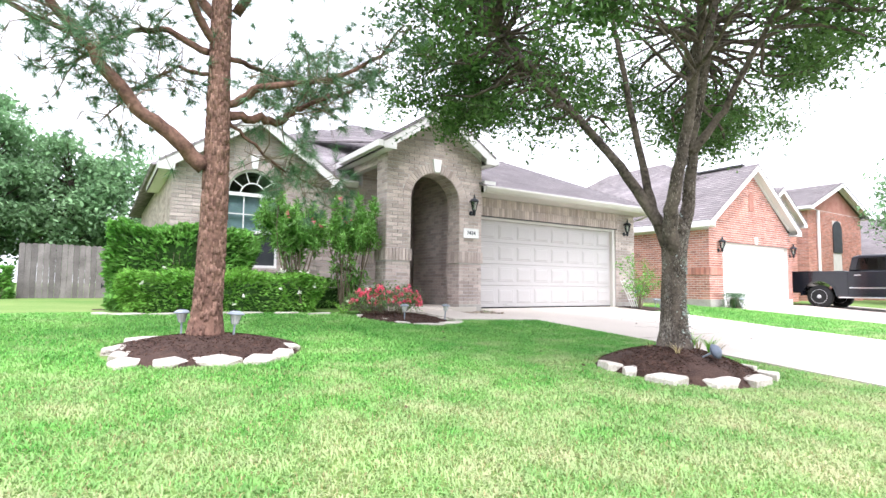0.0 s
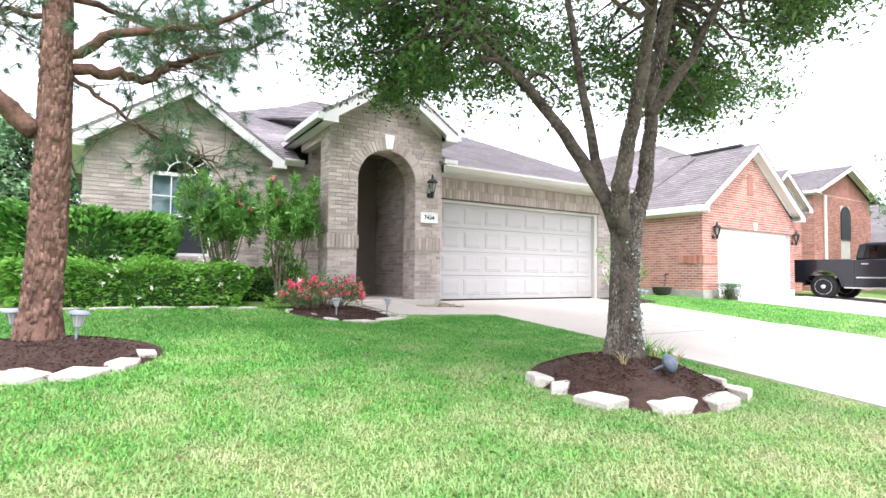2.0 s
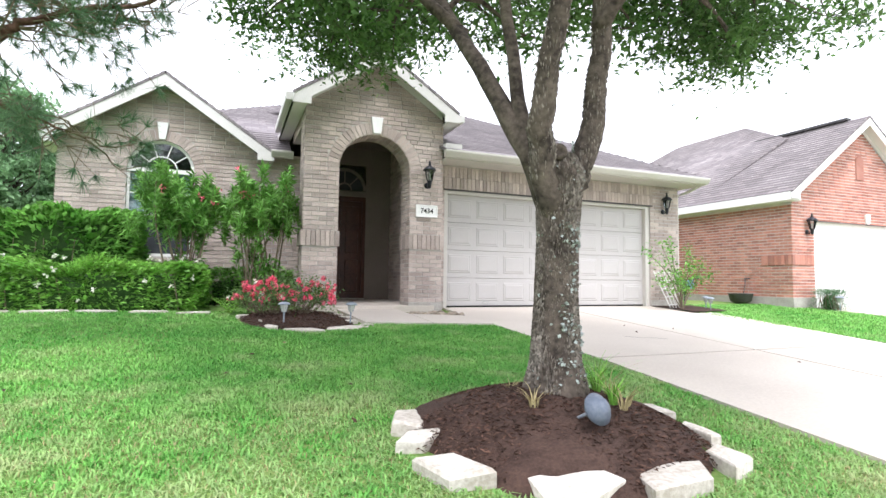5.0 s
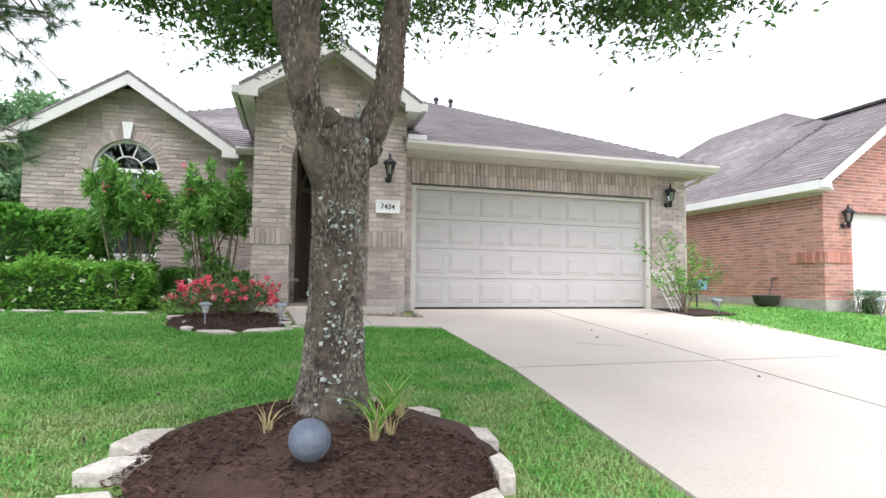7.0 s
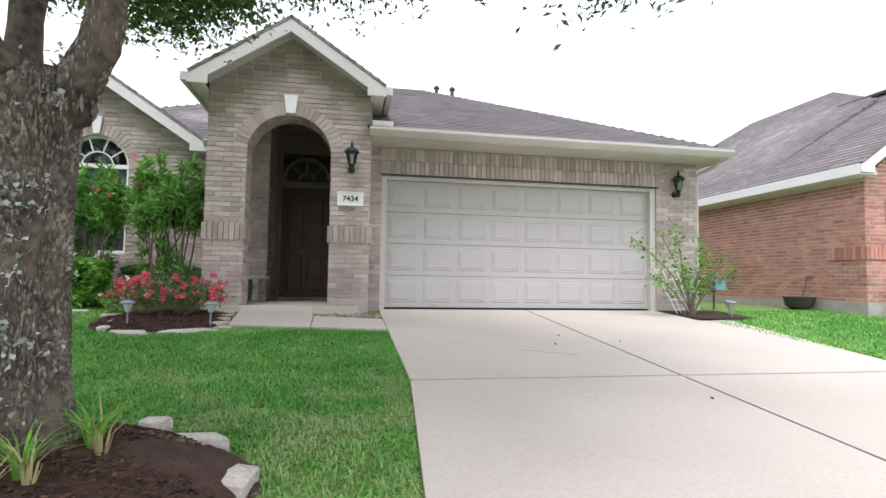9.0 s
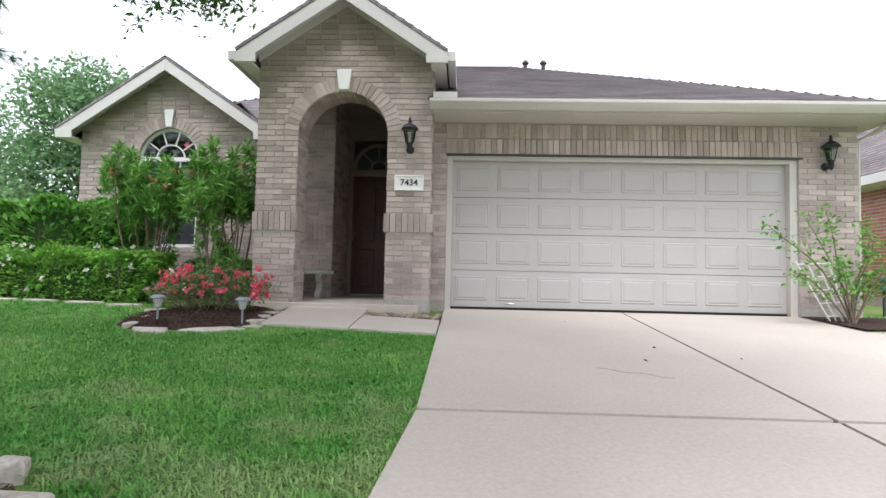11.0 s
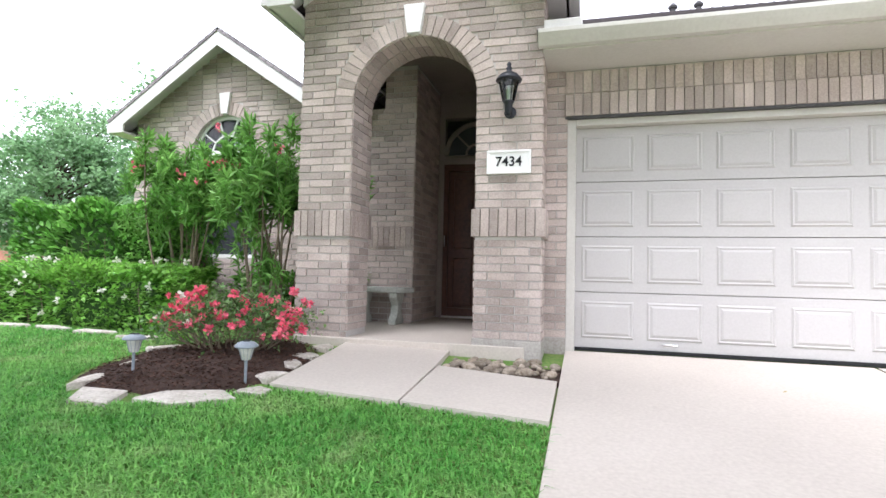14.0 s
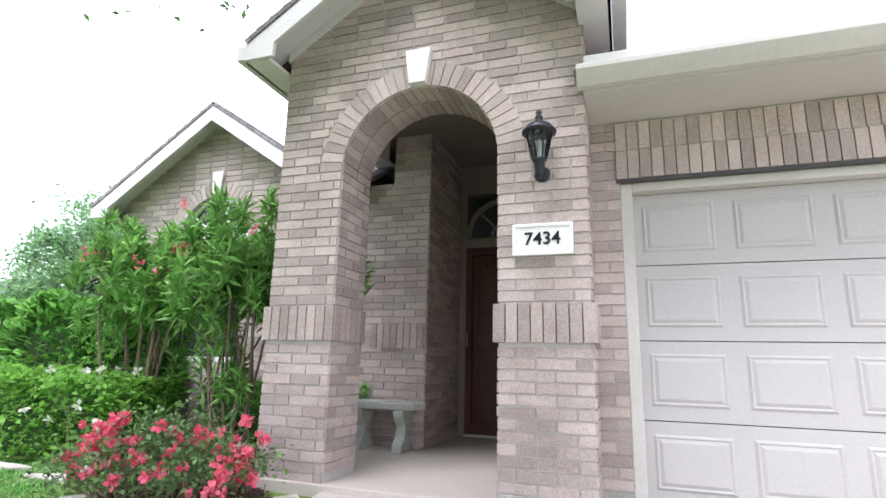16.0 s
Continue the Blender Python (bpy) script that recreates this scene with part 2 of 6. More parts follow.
# ---- mesh helpers ----
class Shape:
    """Collects faces for one mesh."""

    def __init__(self):
        self.v, self.f = [], []

    def face(self, pts):
        i = len(self.v)
        self.v += [tuple(p) for p in pts]
        self.f.append(tuple(range(i, i + len(pts))))
        return self

    def box(self, x0, x1, y0, y1, z0, z1):
        i = len(self.v)
        self.v += [(x, y, z) for z in (z0, z1) for x, y in ((x0, y0), (x1, y0), (x1, y1), (x0, y1))]
        self.f += [tuple(i + k for k in q) for q in
                   ((0, 3, 2, 1), (4, 5, 6, 7), (0, 1, 5, 4), (1, 2, 6, 5), (2, 3, 7, 6), (3, 0, 4, 7))]
        return self

    def prism(self, outline, lo, hi, axis="y"):
        """A closed outline in two coordinates, pulled from lo to hi along the axis."""
        def at(a, b, c):
            return {"y": (a, c, b), "x": (c, a, b), "z": (a, b, c)}[axis]
        i, k = len(self.v), len(outline)
        self.v += [at(a, b, lo) for a, b in outline] + [at(a, b, hi) for a, b in outline]
        self.f.append(tuple(range(i, i + k)))
        self.f.append(tuple(range(i + 2 * k - 1, i + k - 1, -1)))
        for j in range(k):
            n = (j + 1) % k
            self.f.append((i + j, i + k + j, i + k + n, i + n))
        return self

    def tube(self, pts, radii, sides=8, wobble=0.0):
        pts = [Vector(p) for p in pts]
        start = len(self.v)
        up = Vector((0.31, 0.17, 0.93))
        for k, p in enumerate(pts):
            d = (pts[min(k + 1, len(pts) - 1)] - pts[max(k - 1, 0)]).normalized()
            a = d.cross(up)
            if a.length < 0.2:
                a = d.cross(Vector((1, 0, 0)))
            a.normalize()
            b = d.cross(a)
            for s in range(sides):
                w = 2 * math.pi * s / sides
                r = float(radii[k])
                if wobble:
                    r *= 1 + wobble * noise.noise(Vector((math.cos(w) * 1.7, math.sin(w) * 1.7, p.z * 3.1 + p.x)))
                self.v.append(tuple(p + r * (math.cos(w) * a + math.sin(w) * b)))
        for k in range(len(pts) - 1):
            for s in range(sides):
                n = (s + 1) % sides
                o = start + k * sides
                self.f.append((o + s, o + n, o + sides + n, o + sides + s))
        self.f.append(tuple(start + s for s in range(sides))[::-1])
        self.f.append(tuple(start + (len(pts) - 1) * sides + s for s in range(sides)))
        return self

    def lathe(self, cx, cy, profile, sides=16):
        """profile: radius and height, from the bottom up."""
        start = len(self.v)
        for r, z in profile:
            for s in range(sides):
                w = 2 * math.pi * s / sides
                self.v.append((cx + r * math.cos(w), cy + r * math.sin(w), z))
        for k in range(len(profile) - 1):
            for s in range(sides):
                n, o = (s + 1) % sides, start + k * sides
                self.f.append((o + s, o + n, o + sides + n, o + sides + s))
        self.f.append(tuple(start + s for s in range(sides))[::-1])
        self.f.append(tuple(start + (len(profile) - 1) * sides + s for s in range(sides)))
        return self

    def mesh(self, name):
        me = bpy.data.meshes.new(name)
        me.from_pydata(self.v, [], self.f)
        me.update()
        return me


def part(name, shape, mat, parent=None, label="", smooth=False, bevel=0.0, kind=""):
    me = shape.mesh(name) if isinstance(shape, Shape) else shape
    if not me.materials:
        me.materials.append(mat)
    ob = new(name, me)
    if smooth:
        me.polygons.foreach_set("use_smooth", [True] * len(me.polygons))
    if bevel:
        mod = ob.modifiers.new("edge", "BEVEL")
        mod.width, mod.segments, mod.limit_method = bevel, 2, "ANGLE"
    if parent:
        ob.parent = parent
    return tagged(ob, label=label, kind=kind)


def thing(name, label, category, group="", kind="", at=(0, 0, 0)):
    ob = new(name)
    ob.empty_display_size = 0.1
    ob.location = at
    return tagged(ob, label, category, group, kind)


def fast_mesh(name, verts, quads):
    """verts (n, 3) and quads (m, 4 or 3) as arrays."""
    me = bpy.data.meshes.new(name)
    k = quads.shape[1]
    me.vertices.add(len(verts))
    me.vertices.foreach_set("co", verts.astype(np.float32).ravel())
    me.loops.add(quads.size)
    me.loops.foreach_set("vertex_index", quads.astype(np.int32).ravel())
    me.polygons.add(len(quads))
    me.polygons.foreach_set("loop_start", np.arange(0, quads.size, k, dtype=np.int32))
    me.update(calc_edges=True)
    return me


def leaves(name, centres, length, width, rng, flat=0.4, droop=0.0, along=None):
    """Leaf blades with a fold at the middle, one at each centre."""
    n = len(centres)
    d = rng.normal(size=(n, 3)) if along is None else along + rng.normal(size=(n, 3)) * 0.45
    d[:, 2] = d[:, 2] * flat - droop
    d /= np.linalg.norm(d, axis=1)[:, None]
    s = np.cross(d, rng.normal(size=(n, 3)) * 0.6 + np.array([0, 0, 1.0]))
    s /= np.linalg.norm(s, axis=1)[:, None] + 1e-6
    u = np.cross(s, d)
    size = rng.uniform(0.65, 1.25, (n, 1))
    ln, w = length * size, width * size
    a, tip = centres - d * ln * 0.5, centres + d * ln * 0.5 - u * ln * 0.12
    b, c = centres + s * w * 0.5 + u * w * 0.12, centres - s * w * 0.5 + u * w * 0.12
    verts = np.stack([a, b, tip, c], axis=1).reshape(-1, 3)
    return fast_mesh(name, verts, np.arange(4 * n).reshape(n, 4))


def ground(x, y):
    """Height of the ground: a lawn that rises from the street to the houses."""
    if y < -3.2:
        return -0.32
    return min(0.065 * y - 0.0975 + 0.016 * min(max(7.3 - x, 0.0), 5.5) * min(max((y + 3.2) / 6.0, 0.0), 1.0), 0.60)


# ---- ground, lawns, paving ----
OAK, PINE = (5.60, 3.72), (0.96, 6.30)
xs = np.unique(np.concatenate([np.linspace(-400, -30, 12), np.linspace(-30, 40, 60), np.linspace(40, 400, 12)]))
ys = np.unique(np.concatenate([np.linspace(-400, -20, 8), np.linspace(-20, -3.25, 10), [-3.2], np.linspace(-3, 11, 40), np.linspace(11, 40, 14), np.linspace(60, 400, 8)]))
sheet = Shape()
for y in ys:
    for x in xs:
        sheet.v.append((float(x), float(y), ground(x, y) + (0.012 * noise.noise(Vector((x * 0.8, y * 0.8, 0))) if -3 < y < 10 else 0)))
for j in range(len(ys) - 1):
    for i in range(len(xs) - 1):
        o = j * len(xs) + i
        sheet.f.append((o, o + 1, o + 1 + len(xs), o + len(xs)))
part("ground", sheet, M_LAWN, None, "green lawn earth rising gently from the street", True, kind="structure")

street = part("road", Shape().box(-60, 80, -11, -3.3, -0.35, -0.30), M_ASPHALT, None, "dark asphalt residential street", kind="structure")
part("kerb", Shape().box(-60, 80, -3.45, -3.2, -0.35, -0.17), M_CONCRETE, None, "pale concrete street kerb", bevel=0.03, kind="structure")
part("pavement", Shape().face([(x, y, ground(x, y) + 0.02) for x, y in ((-60, -1.7), (1.8, -1.7), (7.3, -1.7), (80, -1.7), (80, -0.5), (7.3, -0.5), (1.8, -0.5), (-60, -0.5))]),
     M_CONCRETE, None, "pale concrete pavement beside the lawn", kind="structure")


def slab(name, corners, parent, lift=0.03, label=""):
    s = Shape()
    top = [(x, y, ground(x, y) + lift) for x, y in corners]
    low = [(x, y, ground(x, y) - 0.1) for x, y in corners]
    s.face(top)
    for k in range(len(corners)):
        n = (k + 1) % len(corners)
        s.face([low[k], low[n], top[n], top[k]])
    return part(name, s, M_CONCRETE, parent, label, bevel=0.008)


driveway = thing("driveway", "pale concrete driveway slabs with dark joints", "driveway", kind="structure")
for x0, x1 in ((7.33, 9.79), (9.815, 12.3)):
    for y0, y1 in ((5.522, 9.93), (1.2, 5.478), (-3.2, 1.16)):
        mid_low, mid_top = 9.78 + 0.033 * (y0 - 9.93), 9.78 + 0.033 * (y1 - 9.93)
        a = 0.62 if (x1 > 12 and y0 > 5) else 0.0
        left_low = mid_low + 0.014 if x0 > 9 else {5.522: 7.33, 1.2: 6.98, -3.2: 6.6}[y0]
        left_top = mid_top + 0.014 if x0 > 9 else {5.522: 7.33, 1.2: 7.33, -3.2: 6.98}[y0]
        slab("slab", [(left_low, y0), (x1 - 0.15 if x1 > 12 else mid_low - 0.014, y0), (x1 + a if x1 > 12 else mid_top - 0.014, y1), (left_top, y1)], driveway)
joint_mat = material("joint_dirt", (0.03, 0.028, 0.024), (0.06, 0.05, 0.04), 1.0, 8, 60, 0.5)
part("joint", Shape().face([(6.62, -3.2, ground(8, -3.2) + 0.012), (12.1, -3.2, ground(8, -3.2) + 0.012), (12.5, 9.9, ground(8, 9.9) + 0.012), (7.345, 9.9, ground(8, 9.9) + 0.012), (7.345, 5.5, ground(8, 5.5) + 0.012), (6.995, 1.2, ground(8, 1.2) + 0.012)]),
     joint_mat, driveway, "dark dirt-filled expansion joint")
for cx, cy, dx in ((8.6, 6.6, 0.5), (10.7, 4.3, -0.7)):
    pts = [(cx + dx * k / 6, cy - 0.25 * k / 6 + 0.03 * math.sin(k * 2.1)) for k in range(7)]
    part("crack", Shape().tube([(x, y, ground(x, y) + 0.0302) for x, y in pts], [0.0014] * 7, 4), joint_mat, driveway, "hairline crack")

walkway = thing("front_walk", "pale concrete walk leading to the porch", "path", kind="structure")
slab("slab", [(5.46, 8.03), (6.40, 7.95), (6.375, 8.90), (6.335, 9.47), (5.33, 9.47)], walkway, 0.045)
slab("slab", [(6.415, 7.95), (7.315, 7.86), (7.315, 8.73), (6.392, 8.90)], walkway, 0.045)

neighbour_drive = thing("neighbour_driveway", "pale concrete driveway with a parked pickup", "driveway", kind="structure")
slab("slab", [(16.8, 5.2), (24.8, 5.2), (24.8, 9.4), (16.6, 9.4)], neighbour_drive, 0.03)
slab("slab", [(17.3, -3.2), (24.8, -3.2), (24.8, 5.19), (16.8, 5.19)], neighbour_drive, 0.03)


def solid(x, y):
    """True where no grass grows."""
    if min(7.32, 7.32 - 0.081 * (5.5 - y)) < x < 12.25 and y < 10:
        return True
    if x > 16.6 and x < 24.8:
        return True
    if y > 8.03 - 0.09 * (x - 5.46) and 5.3 < x < 7.4:
        return True
    if ((x - 5.54) / 0.96) ** 2 + ((y - 3.66) / 0.90) ** 2 < 1:
        return True
    if ((x - 0.98) / 0.98) ** 2 + ((y - 6.08) / 0.90) ** 2 < 1:
        return True
    if ((x - 4.66) / 0.84) ** 2 + ((y - 8.5) / 1.06) ** 2 < 1:
        return True
    if y > 9.35 and -0.1 < x < 13:
        return True
    return False


def grass(name, n, x0, x1, y0, y1, height, width, seed, mat=None):
    rng = np.random.default_rng(seed)
    x, y = rng.uniform(x0, x1, n), rng.uniform(y0, y1, n)
    keep = np.array([not solid(a, b) for a, b in zip(x, y)])
    x, y = x[keep], y[keep]
    n = len(x)
    z = np.array([ground(a, b) for a, b in zip(x, y)]) - 0.004
    ang, lean, h = rng.uniform(0, 6.283, n), rng.uniform(0.4, 1.6, n), height * rng.uniform(0.5, 1.25, n)
    dx, dy = np.cos(ang), np.sin(ang)
    base = np.stack([x, y, z], 1)
    side = np.stack([-dy, dx, np.zeros(n)], 1) * width * 0.5
    mid = base + np.stack([dx * h * lean * 0.35, dy * h * lean * 0.35, h * 0.65], 1)
    tip = base + np.stack([dx * h * lean, dy * h * lean, h * (1.05 - 0.3 * lean)], 1)
    v = np.stack([base - side, base + side, mid + side * 0.8, mid - side * 0.8, tip], 1).reshape(-1, 3)
    o = np.arange(n)[:, None] * 5
    tri = np.concatenate([o + [0, 1, 2], o + [0, 2, 3], o + [3, 2, 4]], 1).reshape(-1, 3)
    return tagged(part(name, fast_mesh(name, v, tri), mat or M_GRASS), "short green lawn grass with straw-coloured patches", "grass", kind="stuff")


grass("lawn_grass", 210000, -3.5, 7.33, 0.6, 5.2, 0.038, 0.009, 1)
grass("lawn_grass", 150000, -5, 7.33, 5.2, 9.9, 0.040, 0.011, 2)
grass("lawn_grass", 70000, 3.2, 7.33, 4.4, 8.3, 0.052, 0.008, 6)
grass("lawn_grass", 60000, 12.2, 16.9, -1, 10.2, 0.06, 0.014, 3)
grass("lawn_grass", 30000, -12, -3.5, 0.6, 13, 0.06, 0.016, 4)
grass("dry_grass", 45000, -3.5, 7.33, 0.6, 5.0, 0.03, 0.006, 5, M_STRAW)



# ---- brickwork ----
COURSE, JOINT = 0.0735, 0.010


def brick_rows(place, z0, z1, spans, rng, length=0.245, course=COURSE, proud=0.010, pieces=None, joint=JOINT):
    """Bricks in running bond. place(s, z, d): a point of the wall at s along it, d out of it. spans(z): stretches of wall at that height."""
    v, f = [], []
    row, z = 0, z0
    while z + course * 0.6 < z1:
        top = min(z + course - joint, z1)
        for a, b in spans((z + top) / 2):
            s = a - (length * 0.5 if row % 2 else 0.0)
            while s < b - 0.015:
                s0, s1 = max(s, a), min(s + length - joint, b)
                if s1 - s0 > 0.02:
                    d = proud + rng.uniform(-0.0025, 0.0025)
                    e = 0.002
                    box = [place(s0, z, 0), place(s1, z, 0), place(s1, top, 0), place(s0, top, 0),
                           place(s0 + e, z + e, d), place(s1 - e, z + e, d), place(s1 - e, top - e, d), place(s0 + e, top - e, d)]
                    if pieces is not None and pieces[0](s0, z) and len(pieces[1]) < 290:
                        pieces[1].append(box)
                    else:
                        o = len(v)
                        v += box
                        f += [(o + 4, o + 5, o + 6, o + 7), (o, o + 1, o + 5, o + 4), (o + 1, o + 2, o + 6, o + 5),
                              (o + 2, o + 3, o + 7, o + 6), (o + 3, o, o + 4, o + 7)]
                s += length
        z += course
        row += 1
    return v, f


def brick_panel(parent, mat, *args, **kw):
    v, f = brick_rows(*args, **kw)
    s = Shape()
    s.v, s.f = v, f
    if f:
        part("brick_courses", s, mat, parent, kind="stuff")


def single_bricks(parent, mat, boxes):
    for box in boxes:
        s = Shape()
        s.v = list(box)
        s.f = [(4, 5, 6, 7), (0, 1, 5, 4), (1, 2, 6, 5), (2, 3, 7, 6), (3, 0, 4, 7)]
        part("brick", s, mat, parent)


def front(y):
    return lambda s, z, d: (s, y - d, z)


def facing_x(x, sign):
    return lambda s, z, d: (x + sign * d, s, z)


def arc(cx, cz, r, a0, a1, n=20):
    return [(cx + r * math.cos(radians(a0 + (a1 - a0) * k / n)), cz + r * math.sin(radians(a0 + (a1 - a0) * k / n))) for k in range(n + 1)]


def voussoirs(parent, mat, cx, cz, r, thick, y, depth, count, a0=0, a1=180, gap=0.012, skip=()):
    for k in range(count):
        if k in skip:
            continue
        t0, t1 = a0 + (a1 - a0) * (k + 0.06) / count, a0 + (a1 - a0) * (k + 0.94) / count
        out = [(cx + q * math.cos(radians(t)), cz + q * math.sin(radians(t))) for q, t in ((r, t0), (r + thick, t0), (r + thick, t1), (r, t1))]
        part("arch_brick", Shape().prism(out, y - depth, y + 0.05), mat, parent)


rng = np.random.default_rng(7)
FY, GY, WY, PORCH = 9.50, 9.88, 11.20, 0.64
house = thing("house", "single-storey taupe brick house with arched porch and garage", "house")

# portico front: gabled wall with a round-headed arch
AX, AR, AZ = 5.93, 0.615, 2.885
wall = thing("portico_wall", "", "")
wall.parent = house
outline = [(4.77, 0.45), (5.315, 0.45)] + arc(AX, AZ, AR, 180, 0, 24) + [(6.545, 0.45), (7.13, 0.45), (7.13, 4.00), (AX, 4.78), (4.77, 4.00)]
part("wall_core", Shape().prism(outline, FY, FY + 0.46), M_MORTAR, wall)


def portico_spans(z):
    lo, hi = 4.77, 7.13
    if z > 4.00:
        w = (4.78 - z) / 0.78 * 1.18
        lo, hi = AX - w, AX + w
    if z < AZ:
        return [(lo, 5.315), (6.545, hi)]
    if z < AZ + AR + 0.2:
        w = math.sqrt((AR + 0.2) ** 2 - (z - AZ) ** 2)
        return [(lo, AX - w), (AX + w, hi)]
    return [(lo, hi)]


near = []
brick_panel(wall, M_BRICK, front(FY), 0.48, 0.69, lambda z: [(4.77, 5.315)], rng)
brick_panel(wall, M_BRICK, front(FY), 0.70, 1.57, portico_spans, rng, pieces=(lambda s, z: True, near))
brick_panel(wall, M_BRICK, front(FY), 1.86, 4.76, portico_spans, rng, pieces=(lambda s, z: z < 2.6 and s > 6.4, near))
voussoirs(wall, M_BRICK, AX, AZ, AR, 0.19, FY, 0.011, 29, skip=(14,))
# soldier band round the piers, standing proud
for a, b in ((4.77, 5.315), (6.545, 7.13)):
    n = 8
    for k in range(n):
        x0 = a - 0.03 + (b - a + 0.06) * k / n
        part("soldier_brick", Shape().box(x0 + 0.004, x0 + (b - a + 0.06) / n - 0.005, FY - 0.035, FY + 0.01, 1.60, 1.845), M_BRICK, wall)
    if a > 6:
        part("foundation_block", Shape().box(a - 0.012, b + 0.012, FY - 0.02, FY + 0.47, 0.42, 0.695), M_FOUND, wall, bevel=0.006)
for x, sign in ((5.315, 1), (6.545, -1), (4.77, -1), (7.13, 1)):
    brick_panel(wall, M_BRICK, facing_x(x, sign), 0.70, 1.57, lambda z: [(FY, FY + 0.46)], rng)
    brick_panel(wall, M_BRICK, facing_x(x, sign), 1.86, AZ if x in (5.315, 6.545) else 3.95, lambda z: [(FY, FY + 0.46)], rng)
    for k in range(6):
        y0 = FY - 0.02 + 0.48 * k / 6
        q = (x - 0.01, x + 0.035) if sign > 0 else (x - 0.035, x + 0.01)
        part("soldier_brick", Shape().box(*q, y0 + 0.004, y0 + 0.075, 1.60, 1.845), M_BRICK, wall)
# soffit bricks of the arch
for k in range(26):
    t0, t1 = 180 * (k + 0.06) / 26, 180 * (k + 0.94) / 26
    for y0, y1 in ((FY + 0.005, FY + 0.22), (FY + 0.23, FY + 0.455)):
        out = [(AX + q * math.cos(radians(t)), AZ + q * math.sin(radians(t))) for q, t in ((AR - 0.010, t0), (AR + 0.02, t0), (AR + 0.02, t1), (AR - 0.010, t1))]
        part("arch_brick", Shape().prism(out, y0, y1), M_BRICK, wall)
part("keystone", Shape().prism([(5.865, 3.505), (5.995, 3.505), (6.035, 3.785), (5.825, 3.785)], FY - 0.06, FY + 0.02), M_WHITE, house, "white cast keystone", bevel=0.008)
single_bricks(wall, M_BRICK, near)

# soldier band on the wall inside the porch
for k in range(8):
    part("soldier_brick", Shape().box(4.79 + k * 0.075, 4.856 + k * 0.075, WY - 0.022, WY + 0.01, 1.60, 1.845), M_BRICK, house)

# portico sides and porch
part("portico_side", Shape().box(7.00, 7.13, FY + 0.46, 12.3, 0.45, 3.99), M_MORTAR, house)
part("portico_beam", Shape().box(4.77, 4.90, FY + 0.46, WY, 3.62, 3.99), M_MORTAR, house)
brick_panel(house, M_BRICK, facing_x(7.00, -1), 0.66, 3.9, lambda z: [(FY + 0.46, 12.3)], rng)
brick_panel(house, M_BRICK, facing_x(4.77, -1), 3.62, 3.96, lambda z: [(FY + 0.46, WY)], rng)
part("porch_floor", Shape().box(4.77, 7.0, FY - 0.03, 12.3, 0.50, PORCH), M_CONCRETE, house, "smooth pale concrete porch floor", bevel=0.01)
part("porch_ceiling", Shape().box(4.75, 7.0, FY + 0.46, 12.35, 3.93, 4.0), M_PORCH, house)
part("recess_wall", Shape().box(5.30, 5.40, WY + 0.202, 12.3, 0.5, 3.93), M_MORTAR, house)
brick_panel(house, M_BRICK, facing_x(5.40, 1), 0.66, 3.9, lambda z: [(WY, 12.3)], rng)

part("recess_upper_wall", Shape().box(4.98, 5.40, WY, WY + 0.2, 3.362, 3.928), M_MORTAR, house)
brick_panel(house, M_BRICK, front(WY), 3.37, 3.92, lambda z: [(4.98, 5.40)], rng)
part("recess_upper_wall", Shape().box(5.30, 5.40, WY + 0.202, 12.3, 3.932, 3.99), M_MORTAR, house)

# entrance wall with door and fanlight
DX0, DX1, DC = 5.50, 6.44, 5.97
back = Shape()
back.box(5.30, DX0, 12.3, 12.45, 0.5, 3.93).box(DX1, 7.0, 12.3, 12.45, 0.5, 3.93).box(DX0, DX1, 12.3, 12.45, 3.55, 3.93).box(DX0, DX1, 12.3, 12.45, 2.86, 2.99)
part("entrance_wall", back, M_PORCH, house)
door = part("front_door", Shape().box(DX0 + 0.01, DX1 - 0.01, 12.36, 12.41, PORCH, 2.85), M_DOOR, house, "dark mahogany front door behind a glazed storm door", bevel=0.006)
for x0, x1, z0, z1 in ((5.64, 5.92, 0.80, 1.5), (6.02, 6.30, 0.80, 1.5), (5.64, 5.92, 1.64, 2.66), (6.02, 6.30, 1.64, 2.66)):
    part("door_panel", Shape().box(x0, x1, 12.345, 12.37, z0, z1), M_DOOR, door, bevel=0.012)
storm = part("storm_door_frame", Shape().box(DX0, DX0 + 0.07, 12.29, 12.32, PORCH, 2.86).box(DX1 - 0.07, DX1, 12.29, 12.32, PORCH, 2.86)
             .box(DX0 + 0.07, DX1 - 0.07, 12.29, 12.32, 2.76, 2.86).box(DX0 + 0.07, DX1 - 0.07, 12.29, 12.32, PORCH, 0.78), M_DOOR, house, "dark brown storm door frame")
part("handle", Shape().tube([(5.53, 12.28, 1.66), (5.53, 12.25, 1.66), (5.53, 12.25, 1.82), (5.53, 12.28, 1.82)], [0.011] * 4, 8), M_CHROME, storm, "chrome pull handle")
part("threshold", Shape().box(DX0, DX1, 12.25, 12.29, PORCH, 0.665), M_GUTTER, house, "worn metal threshold", bevel=0.004)
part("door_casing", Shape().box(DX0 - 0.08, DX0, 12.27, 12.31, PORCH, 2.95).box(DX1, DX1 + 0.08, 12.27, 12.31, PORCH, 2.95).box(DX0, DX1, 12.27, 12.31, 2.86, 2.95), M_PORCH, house)
